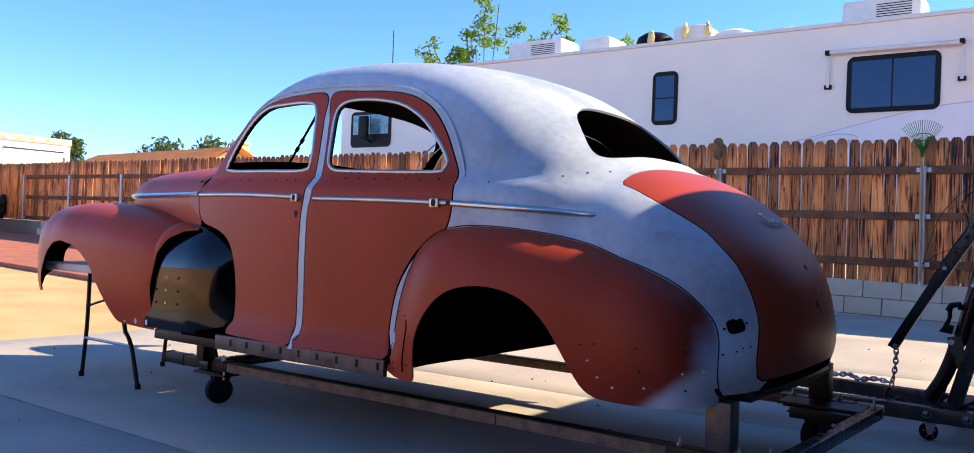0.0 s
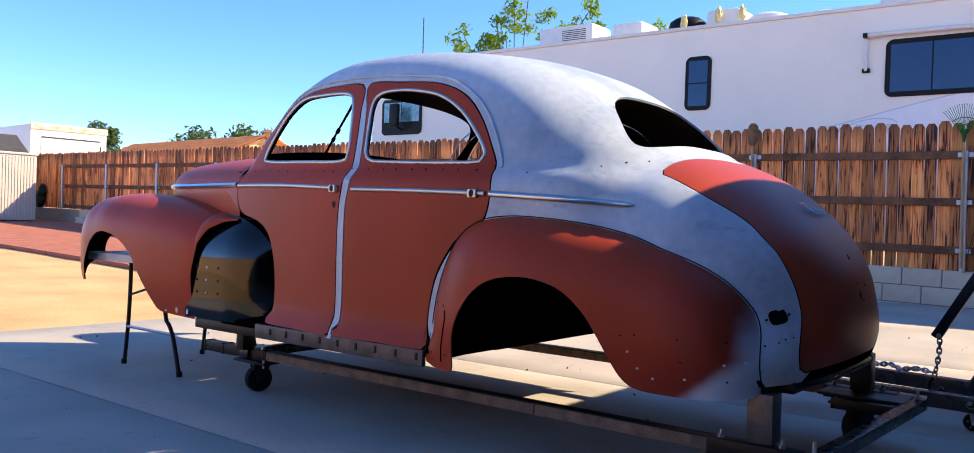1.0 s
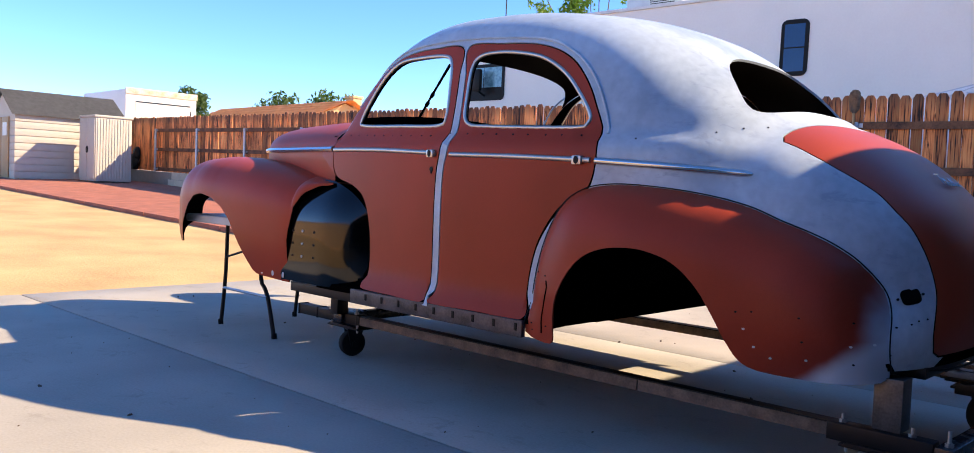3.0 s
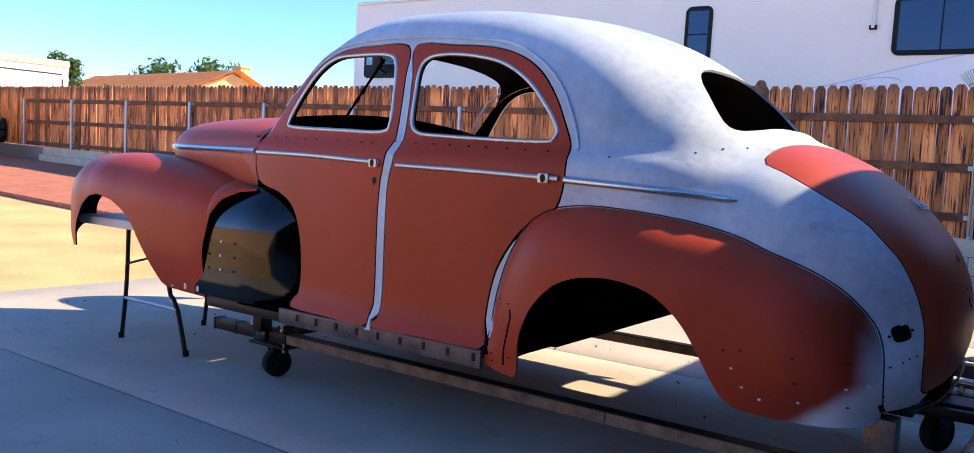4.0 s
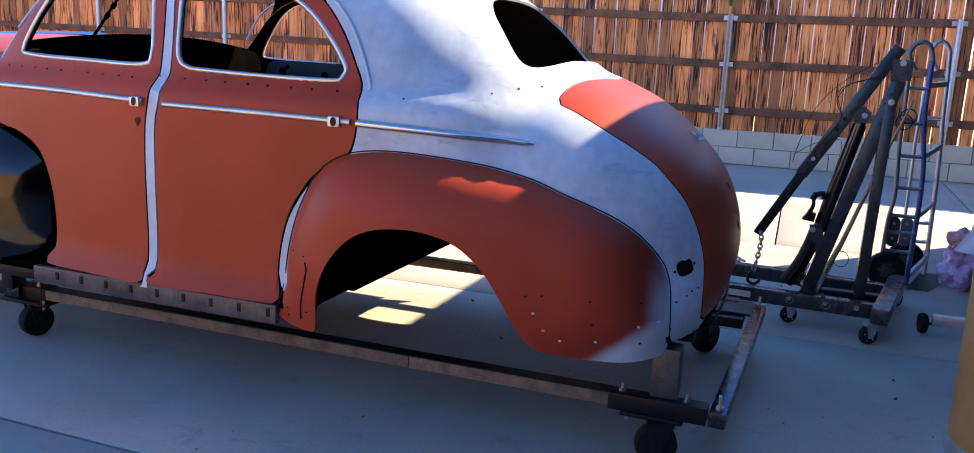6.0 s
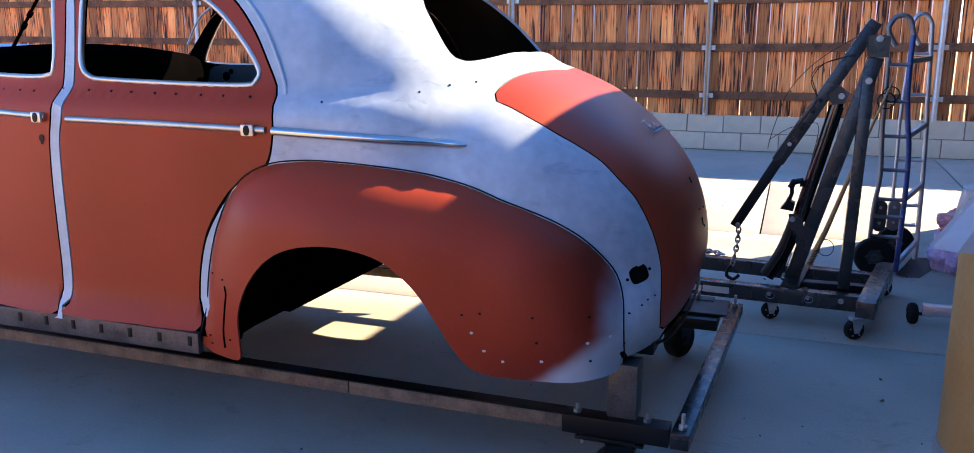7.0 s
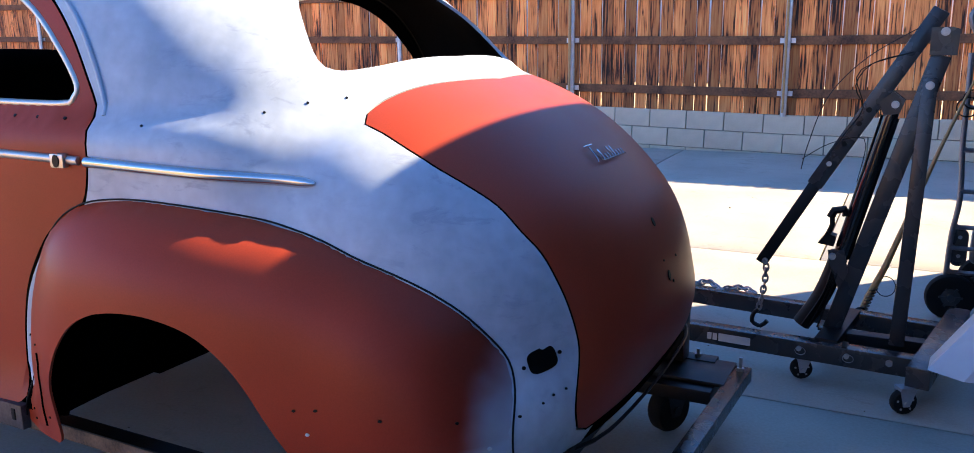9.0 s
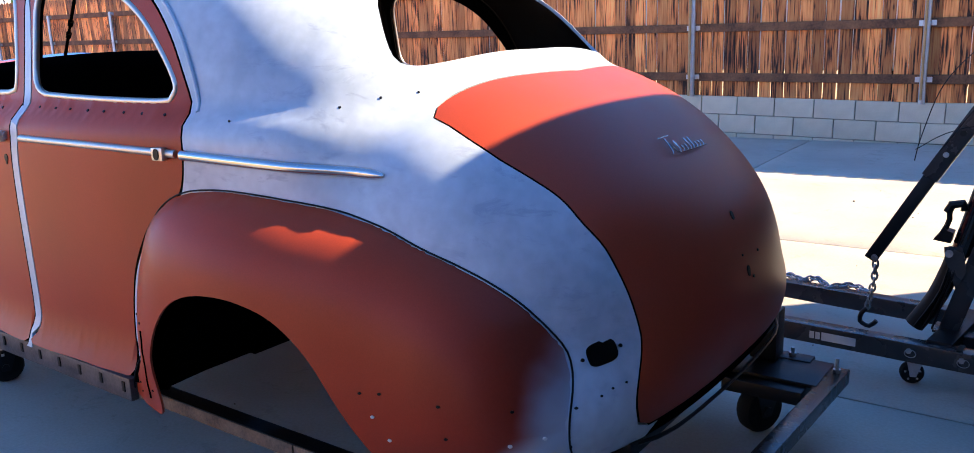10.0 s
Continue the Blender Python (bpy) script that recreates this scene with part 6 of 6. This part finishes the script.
def bush(at, r, h, n, leaf=0.11):
    x, y, z = at
    ob = thing("bush", "distant dark green bush behind the fence", "bush", "far bushes", at=(x, y, z))
    bm = bmesh.new()
    add_tube(bm, [(x, y, z), (x + 0.1, y, z + h * 0.6)], [0.12, 0.06], 6)
    part("trunk", bm, M_BARK, ob)
    bm = bmesh.new()
    for k in range(n):
        a, q = random.uniform(0, 6.28), random.random() ** 0.5
        leaves(bm, (x + r * q * math.cos(a), y + r * q * math.sin(a), z + h * random.uniform(0.35, 0.95) * (1 - 0.35 * q * q)), r * 0.33, 70, leaf)
    part("crown", bm, M_BUSH, ob)


bush((-42.0, 17.5, 0.5), 1.5, 4.6, 36)
bush((-39.5, 19.8, 0.5), 1.2, 3.8, 22)
bush((-40.0, 24.0, 0.5), 2.6, 4.9, 44)
bush((-36.0, 25.5, 0.5), 2.2, 4.6, 36)
bush((-46.0, 20.0, 0.5), 2.4, 4.6, 36)
bush((-36.0, 15.2, 0.5), 0.95, 4.75, 80)
bush((-60.0, 36.0, 0.5), 3.0, 8.4, 60, 0.24)
bush((-60.0, 40.5, 0.5), 3.0, 8.7, 60, 0.24)

# far house with a tiled roof
far = thing("far_house", "distant house with an orange tiled roof and a chimney", "house", at=(-38, 21.7, 0.5))
bm = bmesh.new()
add_box(bm, (-44.5, 19.4, 0), (-32.9, 24.0, 3.75))
v = [bm.verts.new(p) for p in ((-32.9, 19.4, 3.75), (-32.9, 24.0, 3.75), (-32.9, 21.7, 4.72))]
bm.faces.new(v)
part("wall", bm, M_STUCCO, far, smooth=False)
for s in (-1, 1):
    bm = bmesh.new()
    rows = []
    for k in range(15):
        t = k / 14
        rows.append([(x, 21.7 + s * (0.02 + 2.85 * t), 4.86 - 1.24 * t + (0.03 if k % 2 else 0)) for x in (-45.0, -32.4)])
    add_grid(bm, rows)
    bmesh.ops.solidify(bm, geom=list(bm.faces), thickness=0.1)
    part("roof", bm, M_TILE, far, smooth=False)
bm = bmesh.new()
add_box(bm, (-33.6, 22.2, 4.3), (-32.95, 22.75, 5.15), None, 0.03)
add_box(bm, (-33.65, 22.15, 5.05), (-32.9, 22.8, 5.17), None, 0.02)
part("chimney", bm, M_STUCCO, far)
pole = thing("aerial", "thin aerial pole beyond the fence", "aerial", at=(-12, 10.8, 0))
bm = bmesh.new()
add_tube(bm, [(-12.1, 10.6, 0.1), (-12.1, 10.6, 5.55)], [0.03, 0.012], 6)
part("mast", bm, M_ROCKER, pole)

# white box trailer, shed and cabinet
box = thing("box_trailer", "white box trailer with a rust-stained roof edge behind the fence", "trailer", at=(-31, 10.7, 0.6))
bm = bmesh.new()
add_box(bm, (-33.3, 9.4, 0.9), (-29.4, 12.1, 3.9), None, 0.05)
body = part("body", bm, M_RV, box)
bm = bmesh.new()
add_box(bm, (-29.42, 9.38, 3.72), (-29.36, 12.12, 3.95), None, 0.02)
part("roof_edge", bm, material("rust_stained_white", (0.62, 0.40, 0.20), 0.6, 0, 0.3, 3, 30, 0.05, tint=(0.75, 0.72, 0.66)), box)
bm = bmesh.new()
add_box(bm, (-29.41, 9.75, 2.2), (-29.375, 11.85, 3.45), None, 0.02)
part("roller_door", bm, M_RV, box)
# dark strips drawn for the shadow of the door's inset
for lo, hi in (((-29.372, 9.75, 3.44), (-29.362, 11.85, 3.49)), ((-29.372, 11.83, 2.2), (-29.362, 11.88, 3.30))):
    bm = bmesh.new()
    add_box(bm, lo, hi)
    part("inset_shadow", bm, M_HOIST, box, smooth=False)
for y in (9.8, 11.6):
    bm = bmesh.new()
    add_lathe(bm, [(0.15, -0.1), (0.38, -0.1), (0.4, 0), (0.38, 0.1), (0.15, 0.1)], pose(-31.5, y, 0.95, 90, 0, 0), 20)
    part("wheel", bm, M_RUBBER, box)
shed = thing("garden_shed", "beige plastic garden shed with a grey shingle roof and tan doors", "shed", at=(-24.3, 4.7, 0.62))
G = 0.58
for k in range(9):
    bm = bmesh.new()
    z = G + 0.05 + k * 0.188
    add_box(bm, (-25.3, 3.95, z), (-23.3 + 0.012, 6.75, z + 0.172), None, 0.004)
    part("siding_board", bm, M_SHED, shed)
bm = bmesh.new()
add_box(bm, (-25.28, 3.97, G), (-23.32, 6.73, 2.32))
v = [[bm.verts.new((x, y, z)) for x, z in ((-25.28, 2.3), (-23.32, 2.3), (-24.3, 2.95))] for y in (3.97, 6.73)]
bm.faces.new(v[0])
bm.faces.new(v[1][::-1])
part("wall", bm, M_SHED, shed, smooth=False)
for s in (-1, 1):
    bm = bmesh.new()
    add_grid(bm, [[(-24.3 + s * 1.12 * t, y, 3.02 - 0.72 * t) for y in (3.85, 6.88)] for t in np.linspace(0, 1, 6)])
    bmesh.ops.solidify(bm, geom=list(bm.faces), thickness=0.05)
    part("roof", bm, M_SHEDROOF, shed, smooth=False)
for x0, x1 in ((-24.9, -24.32), (-24.28, -23.7)):
    bm = bmesh.new()
    add_box(bm, (x0, 3.92, G + 0.05), (x1, 3.945, 2.25), None, 0.006)
    d = part("door", bm, M_SHEDDOOR, shed, "tan door")
    bm = bmesh.new()
    add_box(bm, (x0 + 0.12, 3.912, 1.75), (x1 - 0.12, 3.918, 2.1))
    part("pane", bm, M_WHITEPL, d, smooth=False)
CX, CY = -21.47, 5.30
cab = thing("storage_cabinet", "tall grey-beige plastic storage cabinet beside the shed", "cabinet", at=(CX - 0.5, CY + 0.47, 0.60))
bm = bmesh.new()
add_box(bm, (CX - 1.03, CY, G + 0.06), (CX, CY + 0.94, 2.33), None, 0.02)
part("body", bm, M_SHED, cab)
bm = bmesh.new()
add_box(bm, (CX - 1.06, CY - 0.03, 2.30), (CX + 0.03, CY + 0.97, 2.36), None, 0.015)
part("lid", bm, M_SHED, cab)
for x0, x1 in ((CX - 1.01, CX - 0.52), (CX - 0.50, CX - 0.02)):
    bm = bmesh.new()
    add_box(bm, (x0, CY - 0.025, G + 0.12), (x1, CY - 0.004, 2.27), None, 0.008)
    part("door", bm, M_SHED, cab)
bm = bmesh.new()
add_tube(bm, [(CX - 0.47 + 0.05 * math.cos(a), CY - 0.03, 1.46 + 0.08 * math.sin(a)) for a in np.linspace(0, math.tau, 15)[:-1]], 0.016, 6, True)
part("handle", bm, M_BLACKPL, cab)
for k in range(12):
    bm = bmesh.new()
    add_box(bm, (CX + 0.003, CY + 0.05 + k * 0.073, G + 0.12), (CX + 0.012, CY + 0.09 + k * 0.073, 2.27))
    part("rib", bm, M_SHED, cab, smooth=False)
bm = bmesh.new()
for k in range(4):
    add_box(bm, (CX - 1.05, CY - 0.02 + 0.26 * k, G - 0.02), (CX + 0.02, CY + 0.10 + 0.26 * k, G + 0.05))
tagged(mesh_ob("pallet", bm, M_BARK, False), "rough wooden pallet under the cabinet", "pallet")
# dark sacks between the cabinet and the fence
sack = thing("black_sack", "black plastic sack lying on the block wall by the fence", "sack", at=(-22.9, 6.95, 1.0))
for c, rad, sd in (((-22.90, 6.94, 1.20), (0.27, 0.10, 0.24), 2.0), ((-22.75, 6.94, 1.44), (0.17, 0.08, 0.19), 6.0)):
    bm = bmesh.new()
    bmesh.ops.create_icosphere(bm, subdivisions=4, radius=1.0)
    for v in bm.verts:
        k = 1 + 0.25 * noise.noise(v.co * 1.7 + Vector((sd, 0, 0))) + 0.10 * noise.noise(v.co * 5)
        v.co = Vector((c[0] + v.co.x * rad[0] * k, c[1] + v.co.y * rad[1] * k, max(0.99, c[2] + v.co.z * rad[2] * k)))
    part("sack_body", bm, M_BLACKPL, sack)

# red gravel bed with its edging
bm = bmesh.new()
bx = np.linspace(-34, -6.6, 60)
add_grid(bm, [[(x, y, ground_z(x, y) + d + 0.012 * noise.noise((x * 2, y * 3, 4))) for x in bx] for y, d in ((2.78, -0.05), (2.82, 0.015), (3.4, 0.03), (4.3, 0.035), (5.3, 0.03), (6.3, 0.02), (6.98, 0.02))])
tagged(mesh_ob("gravel_bed", bm, M_REDGRAVEL), "red gravel bed along the fence", "gravel", kind="structure")
bm = bmesh.new()
for k in range(22):
    x = -34 + k * 1.25
    add_beam(bm, (x + 0.01, 2.75, ground_z(x, 2.7) - 0.01), (x + 1.24, 2.75, ground_z(x + 1.24, 2.7) - 0.01), 0.10, 0.12, 0.01)
tagged(mesh_ob("gravel_edging", bm, M_REDGRAVEL), "red edging bricks along the gravel", "edging", kind="structure")

# rake and shovel stood against the fence posts
M_GREEN = material("green_plastic", (0.02, 0.11, 0.025), 0.9, 0, 0.2, spec=0.0)
rake = thing("leaf_rake", "green fan leaf rake standing head up at the fence", "rake", at=(-0.62, 6.86, 0.5))
bm = bmesh.new()
add_rod(bm, (-0.615, 6.875, 0.56), (-0.62, 6.88, 2.05), 0.012, seg=8)
part("handle", bm, M_HANDLE, rake)
bm = bmesh.new()
for k in range(19):
    a = radians(-42 + 84 * k / 18)
    tip = (-0.62 + 0.30 * math.sin(a), 6.84, 2.02 + 0.32 * math.cos(a))
    add_tube(bm, [(-0.62 + 0.02 * math.sin(a), 6.87, 2.0), (-0.62 + 0.15 * math.sin(a), 6.86, 2.0 + 0.17 * math.cos(a)), tip, (tip[0], 6.80, tip[2] - 0.01)], 0.0028, 4)
for r in (0.11, 0.19):
    add_tube(bm, [(-0.62 + r * math.sin(a), 6.858, 2.005 + r * math.cos(a)) for a in np.linspace(-0.70, 0.70, 13)], 0.004, 4)
add_tube(bm, [(-0.62, 6.872, 1.93), (-0.62, 6.87, 2.03)], [0.014, 0.024], 8)
part("fan", bm, M_GREEN, rake)
shovel = thing("shovel", "rusty shovel standing blade up at a fence post", "shovel", at=(-2.95, 6.86, 0.5))
bm = bmesh.new()
add_rod(bm, (-2.95, 6.87, 0.58), (-2.95, 6.88, 2.05), 0.016, seg=8)
part("handle", bm, M_HANDLE, shovel)
bm = bmesh.new()
add_grid(bm, [[(-2.95 + w * k, 6.86 + 0.03 * k * k, z) for k in np.linspace(-1, 1, 7)] for z, w in ((1.97, 0.02), (2.02, 0.060), (2.17, 0.072), (2.22, 0.060), (2.25, 0.03))])
bmesh.ops.solidify(bm, geom=list(bm.faces), thickness=0.004)
part("blade", bm, M_RUST, shovel)

# fence rails, pickets and blocks
for lvl in (0.37, 0.89, 1.42):
    for k in range(-4, 11):
        x1 = -0.615 - 2.33 * k
        x0 = x1 - 2.33
        if x0 < -23.9:
            continue
        bm = bmesh.new()
        za, zb = fence_top(x0) - lvl, fence_top(x1) - lvl
        add_beam(bm, (x0 + 0.004, FY + 0.005, za), (x1 - 0.004, FY + 0.005, zb), 0.04, 0.088, 0.004)
        part("rail", bm, M_RAIL, fence, smooth=False)
for k in range(-4, 11):
    x = -0.615 - 2.33 * k
    for lvl in (0.37, 0.89, 1.42):
        bm = bmesh.new()
        add_box(bm, (x - 0.075, FY - 0.025, fence_top(x) - lvl - 0.025), (x + 0.075, FY - 0.017, fence_top(x) - lvl + 0.025))
        add_lathe(bm, [(0.034, -0.018), (0.037, -0.012), (0.037, 0.012), (0.034, 0.018)], Matrix.Translation((x, FY - 0.05, fence_top(x) - lvl)), 12)
        part("bracket", bm, M_ZINC, fence)


def picket_mesh(w, h):
    me = bpy.data.meshes.new("picket")
    c, d = 0.030, 0.016
    prof = [(-w / 2, 0), (w / 2, 0), (w / 2, h - c), (w / 2 - c, h), (-w / 2 + c, h), (-w / 2, h - c)]
    vs = [(x, y, z) for y in (0, d) for x, z in prof]
    fs = [tuple(range(6)), tuple(range(11, 5, -1))] + [(i, i + 6, (i + 1) % 6 + 6, (i + 1) % 6) for i in range(6)]
    me.from_pydata(vs, [], fs)
    me.materials.append(M_WOOD)
    return me


rng = random.Random(5)
widths = [picket_mesh(w, 1.0) for w in (0.118, 0.124, 0.127)]
x = 9.2
while x > -23.6:
    me = rng.choice(widths)
    ob = new("picket", me)
    lo, hi = wall_top(x) - 0.004, fence_top(x) + rng.uniform(-0.02, 0.016)
    ob.parent = fence
    ob.matrix_basis = Matrix.Translation((x, FY + 0.027 + rng.uniform(0, 0.003), lo)) @ Euler((0, radians(rng.uniform(-0.25, 0.25)), 0)).to_matrix().to_4x4() @ Matrix.Diagonal((1, 1, hi - lo, 1))
    x -= 0.1265 + rng.choice((0.001, 0.003, 0.006, 0.010))
bm = bmesh.new()
add_box(bm, (-0.198, 0, 0), (0.198, 0.14, 0.192), None, 0.006)
blk = bpy.data.meshes.new("block")
bm.to_mesh(blk)
bm.free()
blk.materials.append(M_BLOCK)
for row in range(3):
    for k in range(62 if row < 2 else 30):
        x = 1.84 + 0.406 * 6 - 0.406 * k - (0.203 if row % 2 else 0) - 0.016
        ob = new("block", blk)
        ob.parent = wall
        ob.matrix_basis = Matrix.Translation((x, FY - 0.002 + rng.uniform(-0.002, 0.002), wall_top(x) - 0.2 * (row + 1) + 0.004)) @ Euler((0, math.atan(0.021 if x < -0.6 else 0), 0)).to_matrix().to_4x4()
